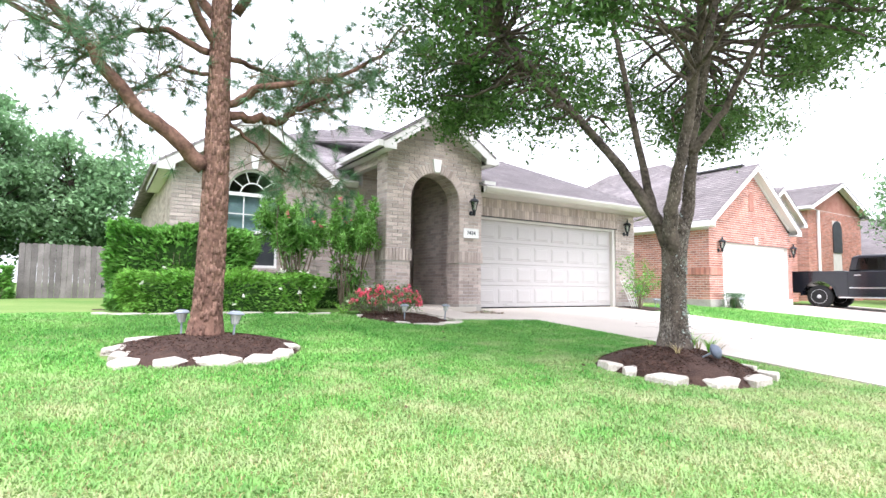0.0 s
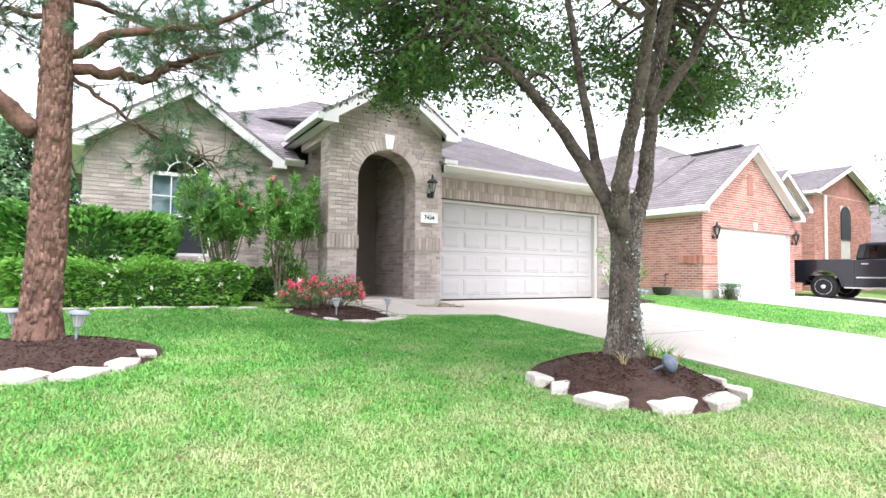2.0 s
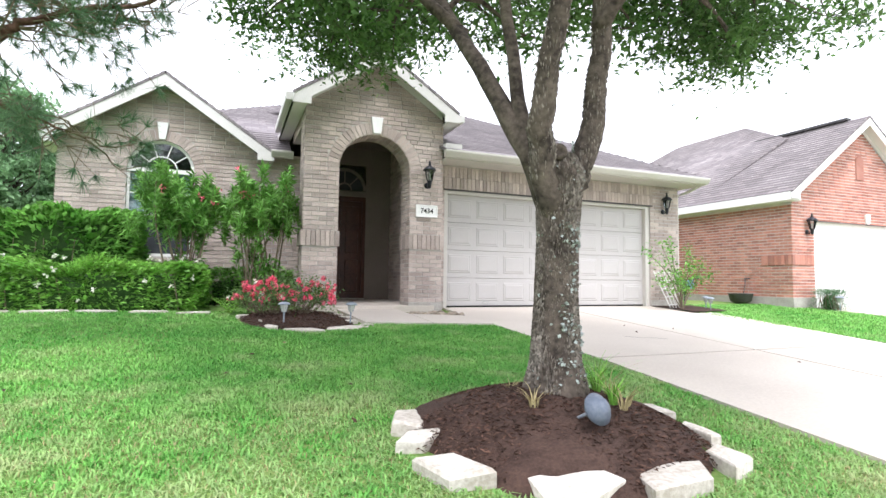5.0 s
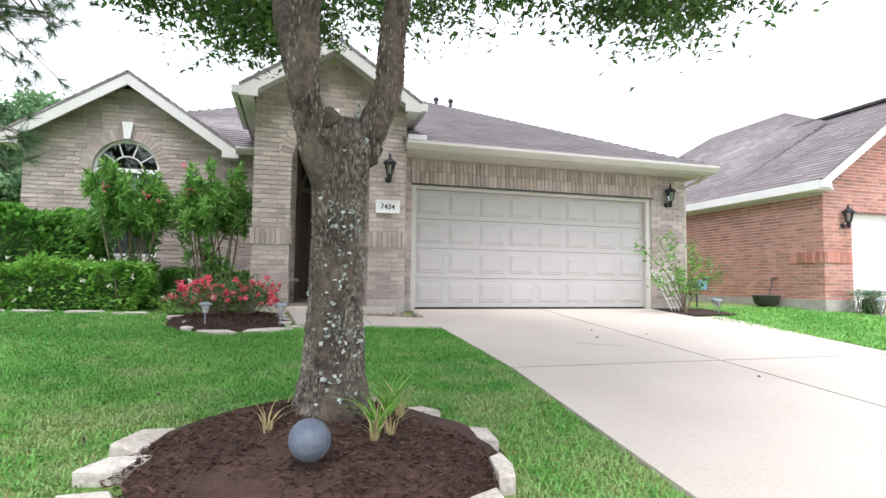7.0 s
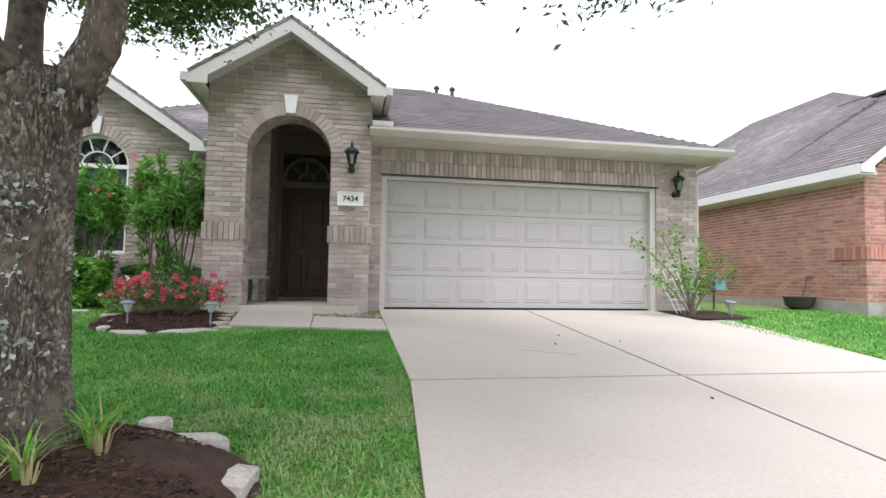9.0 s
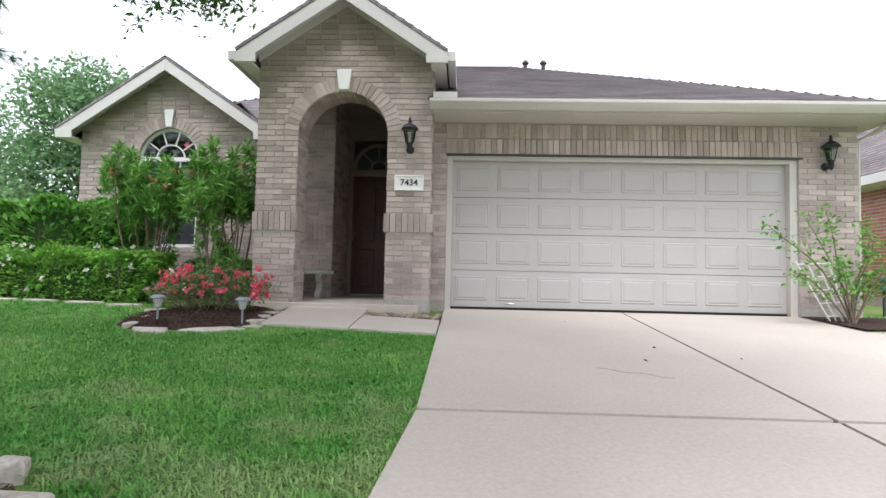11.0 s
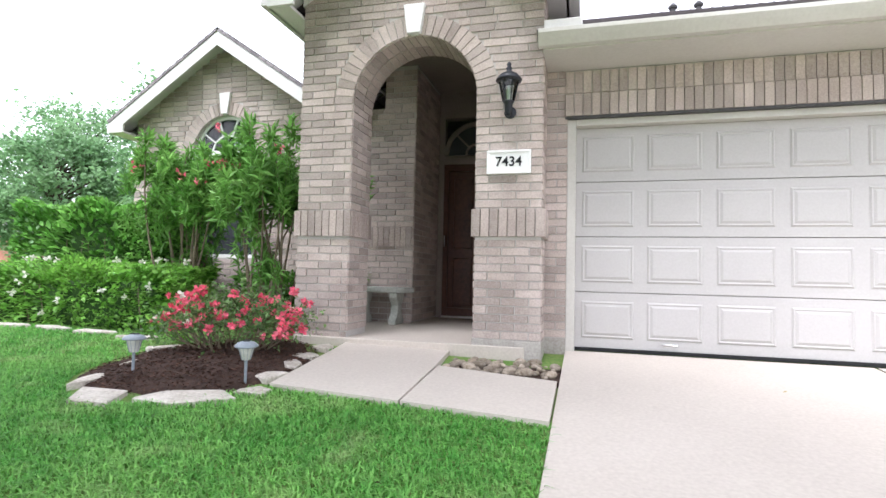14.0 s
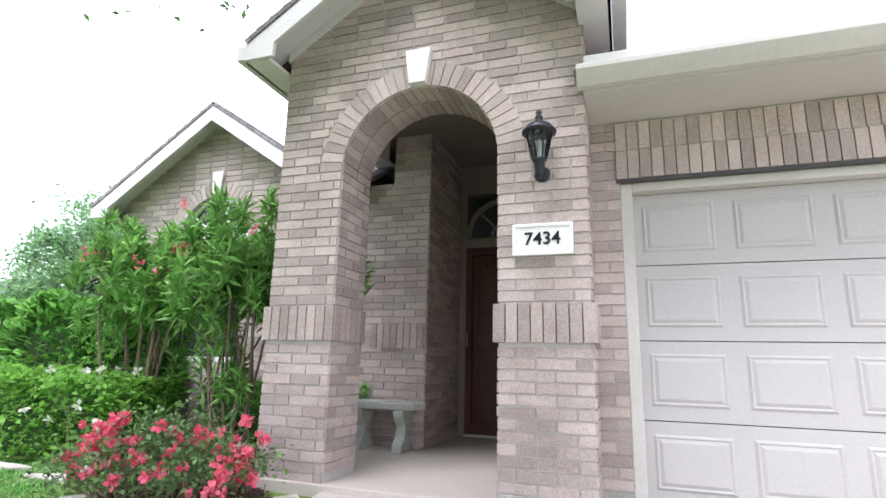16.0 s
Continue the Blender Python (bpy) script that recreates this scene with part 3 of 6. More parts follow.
# Frame and bars carry the porch's shade in their dark colour.
fan = part("fanlight_frame", Shape().prism(arc(DC, 3.0, 0.47, 0, 180, 18) + arc(DC, 3.0, 0.41, 180, 0, 18), 12.26, 12.31), M_PORCH, house, "half-round fanlight frame coloured dark for the porch shade")
for a in (45, 90, 135):
    part("glazing_bar", Shape().prism([(DC + q * math.cos(radians(t)), 3.0 + q * math.sin(radians(t))) for q, t in ((0.14, a - 5), (0.41, a - 2), (0.41, a + 2), (0.14, a + 5))], 12.27, 12.30), M_PORCH, fan)
part("glazing_bar", Shape().prism(arc(DC, 3.0, 0.16, 0, 180, 10) + arc(DC, 3.0, 0.13, 180, 0, 10), 12.272, 12.298), M_PORCH, fan)
part("pane", Shape().prism(arc(DC, 3.0, 0.42, 0, 180, 16), 12.30, 12.305), M_SCREEN, fan, "dark arched glass")

# left wing: gabled wall with an arched window, split at the window's middle
WX, WR, WZ = 2.565, 0.52, 2.92
wing = thing("wing_wall", "", "")
wing.parent = house
LW, RW = 1.05, 5.40
left = [(LW, 0.45), (WX, 0.45), (WX, 1.42), (WX - WR, 1.42)] + arc(WX, WZ, WR, 180, 90, 10) + [(WX, 4.42), (LW, 3.47)]
right = [(WX, 0.45), (RW, 0.45), (RW, 3.36), (4.10, 3.36), (4.10, 3.47), (WX, 4.42)] + arc(WX, WZ, WR, 90, 0, 10) + [(WX + WR, 1.42), (WX, 1.42)]
part("wall_core", Shape().prism(left, WY, WY + 0.2).prism(right, WY, WY + 0.2), M_MORTAR, wing)


def wing_spans(z):
    lo, hi = LW, RW if z < 3.36 else 4.10
    if z > 3.47:
        w = (4.42 - z) / 0.95 * 1.53
        lo, hi = WX - w, WX + w
    if z < 1.42 or z > WZ + WR + 0.19:
        return [(lo, hi)]
    w = WR if z < WZ else math.sqrt((WR + 0.19) ** 2 - (z - WZ) ** 2)
    return [(lo, WX - w), (WX + w, hi)]


brick_panel(wing, M_BRICK, front(WY), 0.60, 4.36, wing_spans, rng)
voussoirs(wing, M_BRICK, WX, WZ, WR, 0.18, WY, 0.011, 25, skip=(12,))
part("keystone", Shape().prism([(2.515, 3.45), (2.615, 3.45), (2.655, 3.75), (2.475, 3.75)], WY - 0.05, WY + 0.02), M_WHITE, house, "white cast keystone", bevel=0.008)
part("side_wall", Shape().box(LW, LW + 0.2, WY + 0.2, 20, 0.45, 3.36), M_MORTAR, house)
brick_panel(house, M_BRICK, facing_x(LW, -1), 0.60, 3.3, lambda z: [(WY, 20)], rng)

window = thing("window_1", "arched window with white frame and half-closed blind", "window", kind="structure")
fr = part("window_frame", Shape().prism(arc(WX, WZ, WR, 0, 180, 18) + arc(WX, WZ, WR - 0.045, 180, 0, 18), WY + 0.05, WY + 0.11)
          .box(WX - WR, WX - WR + 0.045, WY + 0.05, WY + 0.11, 1.46, WZ).box(WX + WR - 0.045, WX + WR, WY + 0.05, WY + 0.11, 1.46, WZ)
          .box(WX - WR + 0.045, WX + WR - 0.045, WY + 0.045, WY + 0.105, WZ - 0.04, WZ + 0.03).box(WX - WR + 0.045, WX + WR - 0.045, WY + 0.045, WY + 0.105, 2.12, 2.18)
          .box(WX - WR, WX + WR, WY + 0.02, WY + 0.12, 1.42, 1.47), M_WHITE, window, "white painted frame")
for a in (36, 72, 108, 144):
    part("glazing_bar", Shape().prism([(WX + q * math.cos(radians(t)), WZ + q * math.sin(radians(t))) for q, t in ((0.24, a - 2), (0.49, a - 1.2), (0.49, a + 1.2), (0.24, a + 2))], WY + 0.06, WY + 0.09), M_WHITE, fr)
part("glazing_bar", Shape().prism(arc(WX, WZ, 0.255, 0, 180, 12) + arc(WX, WZ, 0.235, 180, 0, 12), WY + 0.061, WY + 0.091), M_WHITE, fr)
for x in (WX - 0.17, WX + 0.17):
    part("glazing_bar", Shape().box(x - 0.009, x + 0.009, WY + 0.06, WY + 0.09, 2.18, WZ - 0.04), M_WHITE, fr)
part("glazing_bar", Shape().box(WX - WR + 0.045, WX + WR - 0.045, WY + 0.062, WY + 0.088, 2.50, 2.52), M_WHITE, fr)
pane = part("pane", Shape().prism(arc(WX, WZ, WR - 0.03, 0, 180, 18), WY + 0.075, WY + 0.079).box(WX - WR + 0.03, WX + WR - 0.03, WY + 0.075, WY + 0.079, 2.15, WZ), M_GLASS, window, "clear window glass")
pane.visible_shadow = False
part("insect_screen", Shape().box(WX - WR + 0.045, WX + WR - 0.045, WY + 0.065, WY + 0.070, 1.47, 2.12), M_SCREEN, window, "dark insect screen")
blind = part("blind", Shape(), M_BLIND, window, "pale teal closed blind slats")
for k in range(18):
    z = 2.16 + k * 0.042
    part("slat", Shape().box(WX - WR + 0.03, WX + WR - 0.03, WY + 0.125, WY + 0.130, z, z + 0.038), M_BLIND, blind)
part("room_back", Shape().box(1.3, 4.9, WY + 1.6, WY + 1.65, 0.6, 3.6), M_PORCH, house)

# garage wall
GX0, GX1, GZ = 7.33, 12.15, 2.735
gwall = thing("garage_wall", "", "")
gwall.parent = house
part("wall_core", Shape().prism([(7.0, 0.45), (GX0, 0.45), (GX0, GZ), (GX1, GZ), (GX1, 0.45), (12.94, 0.45), (12.94, 3.3), (7.0, 3.3)], GY, GY + 0.2), M_MORTAR, gwall)
part("foundation_block", Shape().box(7.13, GX0, GY - 0.015, GY, 0.42, 0.69), M_FOUND, gwall)
part("foundation_block", Shape().box(GX1, 12.95, GY - 0.015, GY, 0.42, 0.69), M_FOUND, gwall)
brick_panel(gwall, M_BRICK, front(GY), 0.70, 3.24, lambda z: [(7.12, GX0), (GX1, 12.94)] if z < GZ else [(7.12, GX0 - 0.02), (12.2, 12.94)], rng)
n = 62
for row, (z0, z1, out) in enumerate(((GZ + 0.02, GZ + 0.225, 0.035), (GZ + 0.235, GZ + 0.44, 0.016))):
    for k in range(n):
        w = (12.2 - GX0 + 0.02) / n
        x = GX0 - 0.02 + k * w
        part("soldier_brick", Shape().box(x + 0.004, x + w - 0.004, GY - out - rng.uniform(0, 0.003), GY + 0.01, z0, z1), M_BRICK, gwall)
part("lintel", Shape().box(GX0 - 0.02, 12.2, GY - 0.03, GY + 0.02, GZ - 0.004, GZ + 0.018), M_POT, house, "dark steel lintel")
part("gable_end_wall", Shape().box(12.76, 12.94, GY + 0.2, 20, 0.45, 3.3), M_MORTAR, house)
brick_panel(house, M_BRICK, facing_x(12.94, 1), 0.65, 3.2, lambda z: [(GY, 20)], rng)
part("rear_wall", Shape().box(LW, 12.94, 19.9, 20.1, 0.45, 3.3), M_MORTAR, house)
# casing in the opening
part("garage_casing", Shape().box(GX0, GX0 + 0.08, GY + 0.03, GY + 0.2, 0.57, GZ).box(GX1 - 0.10, GX1, GY + 0.03, GY + 0.2, 0.57, GZ)
     .box(GX0 + 0.08, GX1 - 0.10, GY + 0.03, GY + 0.2, GZ - 0.06, GZ), M_GUTTER, house, "beige wood garage door casing", bevel=0.006)
# sectional door: four sections, eight raised panels in each
gdoor = thing("garage_door", "closed beige sectional garage door with raised panels", "garage door")
gx0, gx1, gz0, gz1 = GX0 + 0.08, GX1 - 0.10, 0.605, GZ - 0.06
h = (gz1 - gz0) / 4
for r in range(4):
    sec = part("door_section", Shape().box(gx0, gx1, GY + 0.13, GY + 0.17, gz0 + r * h + 0.003, gz0 + (r + 1) * h - 0.003), M_GARAGE, gdoor, bevel=0.003)
    for c in range(8):
        w = (gx1 - gx0) / 8
        x0, x1, z0, z1 = gx0 + c * w + 0.085, gx0 + (c + 1) * w - 0.085, gz0 + r * h + 0.12, gz0 + (r + 1) * h - 0.11
        s = Shape()
        rim = [(x0 - 0.028, z0 - 0.028), (x1 + 0.028, z0 - 0.028), (x1 + 0.028, z1 + 0.028), (x0 - 0.028, z1 + 0.028)]
        mid = [(x0 - 0.012, z0 - 0.012), (x1 + 0.012, z0 - 0.012), (x1 + 0.012, z1 + 0.012), (x0 - 0.012, z1 + 0.012)]
        top = [(x0, z0), (x1, z0), (x1, z1), (x0, z1)]
        inn = [(x0 + 0.022, z0 + 0.022), (x1 - 0.022, z0 + 0.022), (x1 - 0.022, z1 - 0.022), (x0 + 0.022, z1 - 0.022)]
        rings = [(rim, -0.001), (mid, -0.011), (top, -0.006), (inn, -0.015)]
        for (p, dp), (q, dq) in zip(rings, rings[1:]):
            for k in range(4):
                j = (k + 1) % 4
                s.face([(p[k][0], GY + 0.13 + dp, p[k][1]), (p[j][0], GY + 0.13 + dp, p[j][1]), (q[j][0], GY + 0.13 + dq, q[j][1]), (q[k][0], GY + 0.13 + dq, q[k][1])])
        s.face([(a, GY + 0.115, b) for a, b in inn])
        part("raised_panel", s, M_GARAGE, sec)
part("weather_strip", Shape().box(gx0, gx1, GY + 0.12, GY + 0.17, 0.578, 0.608), M_TYRE, gdoor, "black rubber bottom seal")
part("lift_handle", Shape().tube([(8.18, GY + 0.12, 0.665), (8.18, GY + 0.10, 0.665), (8.30, GY + 0.10, 0.665), (8.30, GY + 0.12, 0.665)], [0.008] * 4, 6), M_CHROME, gdoor, "small metal lift handle")

# ---- roofs ----


def roof_plane(pts, parent, mat, thick=0.05, name="roof"):
    """A roof slope: shingle courses run level along it, by the slope's own coordinates."""
    p = [Vector(q) for q in pts]
    nrm = (p[1] - p[0]).cross(p[2] - p[0]).normalized()
    if nrm.z < 0:
        p.reverse()
        nrm = -nrm
    level = Vector((0, 0, 1)).cross(nrm).normalized()
    up = nrm.cross(level)
    s = Shape()
    s.face(p)
    low = [q - nrm * thick for q in p]
    s.face(low[::-1])
    for k in range(len(p)):
        j = (k + 1) % len(p)
        s.face([low[k], low[j], p[j], p[k]])
    me = s.mesh(name)
    uv = me.uv_layers.new(name="slope")
    for loop in me.loops:
        q = me.vertices[loop.vertex_index].co
        uv.data[loop.index].uv = (q.dot(level), q.dot(up))
    ob = part(name, me, mat, parent)
    # butt edges of the courses that lie nearest the eaves
    us = [q.dot(up) for q in p]
    lo, hi = min(us), max(us)
    e = Shape()
    u = lo + 0.14
    while u < hi - 0.03:
        cut = []
        for k in range(len(p)):
            a, b = p[k], p[(k + 1) % len(p)]
            ua, ub = a.dot(up) - u, b.dot(up) - u
            if ua * ub < 0:
                cut.append(a + (b - a) * (ua / (ua - ub)))
        if len(cut) == 2 and (cut[0] - cut[1]).length > 0.1:
            a, b = cut
            e.face([a + nrm * 0.002 - up * 0.012, b + nrm * 0.002 - up * 0.012, b + nrm * 0.009 - up * 0.012, a + nrm * 0.009 - up * 0.012])
            e.face([a + nrm * 0.009 - up * 0.012, b + nrm * 0.009 - up * 0.012, b + nrm * 0.002 + up * 0.05, a + nrm * 0.002 + up * 0.05])
        u += 0.14
    if e.f:
        part("shingle_courses", e, mat, ob, kind="stuff")
    return ob


EZ = 3.36
roof_plane([(7.13, 9.33, EZ), (13.2, 9.33, EZ), (8.5, 14.2, 5.75), (5.92, 14.2, 5.75), (5.92, 12.35, 4.84)], house, M_ROOF)
roof_plane([(13.2, 9.33, EZ), (13.2, 21, EZ), (8.5, 15.9, 5.76), (8.5, 14.2, 5.75)], house, M_ROOF)
roof_plane([(5.92, 12.35, 4.84), (5.92, 14.2, 5.75), (4.2, 14.2, 5.0)], house, M_ROOF)
roof_plane([(4.35, 10.95, EZ), (4.72, 10.95, EZ), (4.72, 12.06, 4.0), (7.1, 12.06, 4.0), (8.4, 15.9, 6.0), (5.7, 15.9, 6.0), (2.9, 13.14, 4.56)], house, M_ROOF)
roof_plane([(0.7, 11.3, EZ), (2.9, 13.14, 4.56), (5.7, 15.9, 6.0), (0.7, 21, EZ)], house, M_ROOF)
roof_plane([(0.7, 21, EZ), (5.7, 15.9, 6.0), (8.4, 15.9, 6.0), (13.2, 21, EZ)], house, M_ROOF)
roof_plane([(8.4, 15.9, 6.0), (13.2, 21, EZ), (8.5, 14.6, 5.75)], house, M_ROOF)
for x, y in ((8.9, 14.3), (9.3, 14.3)):
    part("vent_pipe", Shape().tube([(x, y, 5.3), (x, y, 5.86)], [0.045, 0.045], 10), M_POT, house)
    part("vent_cap", Shape().lathe(x, y, [(0.07, 5.84), (0.08, 5.87), (0.03, 5.93)], 10), M_POT, house)


def gable_roof(parent, cx, half, eave_z, apex_z, y0, y1, wall_half, fascia, roofmat, board=0.20, y_right=None):
    """Two slopes, sloped fascia boards in front, boxed eave returns and the soffit."""
    for s in (-1, 1):
        yb = y1 if s < 0 else (y_right or y1)
        roof_plane([(cx + s * half, y0, eave_z + 0.02), (cx, y0, apex_z + 0.02), (cx, y1, apex_z + 0.02), (cx + s * half, yb, eave_z + 0.02)], parent, roofmat, 0.04)
        a = (cx + s * half, eave_z - 0.03)
        out = [a, (cx, apex_z - 0.03), (cx, apex_z - 0.03 - board), (cx + s * (half - 0.28), eave_z - 0.03 - board + 0.28 * (apex_z - eave_z) / half), (cx + s * (half - 0.28), eave_z - 0.16), (cx + s * half, eave_z - 0.16)]
        part("fascia_board", Shape().prism(out, y0 + 0.01, y0 + 0.045), fascia, parent, bevel=0.004)
        out2 = [(cx + s * (half - 0.02), eave_z - 0.05), (cx, apex_z - 0.05), (cx, apex_z - 0.08), (cx + s * (half - 0.02), eave_z - 0.08)]
        part("soffit", Shape().prism(out2, y0 + 0.045, y0 + 0.36), fascia, parent)
        part("frieze_board", Shape().prism([(cx + s * wall_half, eave_z - 0.08 + (half - wall_half) * (apex_z - eave_z) / half), (cx, apex_z - 0.09), (cx, apex_z - 0.2), (cx + s * wall_half, eave_z - 0.19 + (half - wall_half) * (apex_z - eave_z) / half)], y0 + 0.30, y0 + 0.335), fascia, parent)
        x0, x1 = sorted((cx + s * half, cx + s * wall_half))
        part("eave_box", Shape().box(x0, x1, y0 + 0.05, yb, eave_z - 0.16, eave_z - 0.13), fascia, parent)
        x0, x1 = sorted((cx + s * half, cx + s * (half - 0.02)))
        part("eave_fascia", Shape().box(x0, x1, y0 + 0.05, yb, eave_z - 0.16, eave_z), fascia, parent)


gable_roof(house, AX, 1.40, 3.94, 4.87, FY - 0.32, 12.5, 1.18, M_TRIM, M_ROOF)
gable_roof(house, WX + 0.03, 1.805, 3.35, 4.56, WY - 0.30, 14.0, 1.53, M_TRIM, M_ROOF, y_right=11.5)
# gutters with a rolled lip
prof = [(0.0, 0.0), (-0.06, 0.0), (-0.10, 0.05), (-0.125, 0.09), (-0.125, 0.125), (0.0, 0.125)]


def gutter(y, z, x0, x1, parent, mat):
    part("gutter", Shape().prism([(y + a, z + b) for a, b in prof], x0, x1, "x"), mat, parent, "seamless metal gutter", bevel=0.004)


gutter(9.36, 3.205, 7.10, 13.22, house, M_GUTTER)
gutter(10.97, 3.27, 4.35, 4.74, house, M_GUTTER)
part("eave_fascia", Shape().box(7.135, 13.2, 9.36, 9.385, 3.19, 3.34).box(13.18, 13.2, 9.385, 20, 3.19, 3.34), M_GUTTER, house)
part("soffit", Shape().box(7.135, 13.18, 9.385, GY + 0.02, 3.19, 3.205).box(12.94, 13.18, GY + 0.02, 20, 3.19, 3.205), M_GUTTER, house, "beige boxed eave soffit")
part("eave_end_cap", Shape().box(7.14, 7.46, 9.38, 9.75, 3.37, 3.47), M_TRIM, house, "boxed beige flashing at the porch", bevel=0.01)
part("portico_gutter", Shape().prism([(FY - 0.27, 3.82), (FY - 0.27, 3.94), (10.5, 3.94), (10.5, 3.82)], 7.332, 7.43, "x"), M_TRIM, house)
part("portico_gutter", Shape().prism([(FY - 0.27, 3.82), (FY - 0.27, 3.94), (11.3, 3.94), (11.3, 3.82)], 4.43, 4.528, "x"), M_TRIM, house)
part("downpipe", Shape().tube([(13.16, 9.42, 3.22), (13.12, 9.75, 3.10), (12.99, 9.95, 3.02), (12.99, 9.95, 0.6)], [0.035] * 4, 8), M_GUTTER, house)

# ---- neighbour's house ----
NY, NX = 9.40, 15.97
neighbour = thing("neighbour_house", "red brick house with white garage and gabled roof", "house")
NR, NCX = 21.30, 18.55
part("wall_core", Shape().prism([(NX, 0.40), (16.74, 0.40), (16.74, 2.60), (21.0, 2.60), (21.0, 0.40), (NR, 0.40), (NR, 3.0), (NCX, 5.10), (NX, 3.0)], NY, NY + 0.2)
     .box(NX, NX + 0.2, NY + 0.2, 22, 0.4, 3.05), M_REDMORTAR, neighbour)


def nb_spans(z):
    if z < 2.62:
        return [(NX, 16.74), (21.0, NR)]
    if z < 3.0:
        return [(NX, NR)]
    w = (5.10 - z) / 2.1
    return [(NCX - w * (NCX - NX), NCX + w * (NR - NCX))]


brick_panel(neighbour, M_RED, front(NY), 0.78, 5.05, nb_spans, rng, length=0.21, joint=0.016)
brick_panel(neighbour, M_RED, facing_x(NX, -1), 0.78, 3.0, lambda z: [(NY, 21.5)], rng, length=0.21, joint=0.016)
part("foundation_block", Shape().box(NX - 0.03, 16.74, NY - 0.03, NY + 0.1, 0.40, 0.77).box(NX - 0.03, NX + 0.05, NY + 0.1, 21.5, 0.4, 0.77), M_FOUND, neighbour)
part("soldier_course", Shape().box(16.7, 21.05, NY - 0.02, NY + 0.01, 2.61, 2.63), M_POT, neighbour)
for k in range(9):
    part("soldier_brick", Shape().box(NX - 0.035, NX, NY + k * 0.085 + 0.004, NY + k * 0.085 + 0.08, 1.55, 1.78), M_RED, neighbour)
    part("soldier_brick", Shape().box(NX - 0.03 + k * 0.085, NX + 0.046 + k * 0.085, NY - 0.035, NY, 1.55, 1.78), M_RED, neighbour)
ngd = part("garage_door", Shape().box(16.74, 21.0, NY + 0.1, NY + 0.15, 0.5, 2.6), M_WHITE, neighbour, "white closed sectional garage door")
for r in range(4):
    for c in range(8):
        x = 16.84 + c * 0.52
        part("raised_panel", Shape().box(x, x + 0.38, NY + 0.092, NY + 0.1, 0.62 + r * 0.52, 0.92 + r * 0.52), M_WHITE, ngd)
part("keystone", Shape().prism([(18.72, 2.64), (18.84, 2.64), (18.88, 2.88), (18.68, 2.88)], NY - 0.05, NY), M_WHITE, neighbour)
part("gable_vent", Shape().prism([(18.4, 3.75), (18.7, 3.75), (18.7, 4.3), (18.55, 4.42), (18.4, 4.3)], NY - 0.03, NY + 0.01), M_RED, neighbour, "brick-framed blind gable niche", bevel=0.01)
gable_roof(neighbour, NCX, 2.95, 3.22, 5.34, NY - 0.3, 14.5, 2.6, M_WHITE, M_ROOF2)
roof_plane([(15.6, 12.0, 3.21), (15.6, 21, 3.21), (19.6, 16.2, 6.3), (19.6, 13.4, 6.3), (18.2, 11.0, 5.2)], neighbour, M_ROOF2)
roof_plane([(15.6, 21, 3.15), (19.6, 16.2, 6.3), (26, 21, 3.15)], neighbour, M_ROOF2)
roof_plane([(18.6, 11.6, 5.3), (19.6, 13.4, 6.3), (25, 13.4, 3.2)], neighbour, M_ROOF2)
part("eave_fascia", Shape().box(15.58, 15.62, NY - 0.25, 21, 3.03, 3.21), M_WHITE, neighbour)
part("soffit", Shape().box(15.62, NX, NY - 0.25, 21, 3.03, 3.05), M_WHITE, neighbour)
part("ridge_vent", Shape().box(NCX - 0.1, NCX + 0.1, 9.6, 12.2, 5.37, 5.43), M_POT, neighbour, "dark ridge vent")
part("rear_wall", Shape().box(NX, 24, 20.8, 21, 0.4, 3.05), M_REDMORTAR, neighbour)
wing2 = part("wing_wall", Shape().prism([(21.6, 0.4), (25.2, 0.4), (25.2, 3.8), (23.8, 5.1), (21.6, 3.6)], 10.9, 11.1), M_REDMORTAR, neighbour)
brick_panel(neighbour, M_RED, front(10.9), 0.6, 5.0, lambda z: [(21.6, 25.2)] if z < 3.7 else [(23.8 - (5.1 - z) / 1.35 * 1.8, 23.8 + (5.1 - z) / 1.35 * 1.4)], rng)
gable_roof(neighbour, 23.6, 2.0, 3.95, 5.35, 10.6, 14.0, 1.75, M_WHITE, M_ROOF2)

# ---- two-storey house beyond ----
far_house = thing("far_house", "two-storey dark red brick house with white downpipe", "house")
part("wall_core", Shape().box(28.0, 34, 11.6, 20, 0.4, 5.0), M_REDMORTAR, far_house)
brick_panel(far_house, M_RED, front(11.6), 0.5, 5.0, lambda z: [(28.0, 30.6), (31.6, 34)] if 1 < z < 4.6 else [(28.0, 34)], rng, length=0.21)
brick_panel(far_house, M_RED, facing_x(28.0, -1), 0.5, 5.0, lambda z: [(11.6, 20)], rng)
part("window", Shape().prism([(30.6, 3.0), (31.6, 3.0)] + arc(31.1, 4.1, 0.5, 0, 180, 10), 11.55, 11.62), M_SCREEN, far_house, "dark arched upper window")
part("downpipe", Shape().tube([(28.9, 11.52, 0.6), (28.9, 11.52, 4.95)], [0.07, 0.07], 8), M_WHITE, far_house, "white metal downpipe")
part("gable_wall", Shape().prism([(28.0, 5.0), (34.0, 5.0), (31.0, 6.3)], 11.6, 11.8), M_RED, far_house)
gable_roof(far_house, 31.0, 3.5, 5.05, 6.5, 11.2, 20, 3.0, M_WHITE, M_ROOF2)
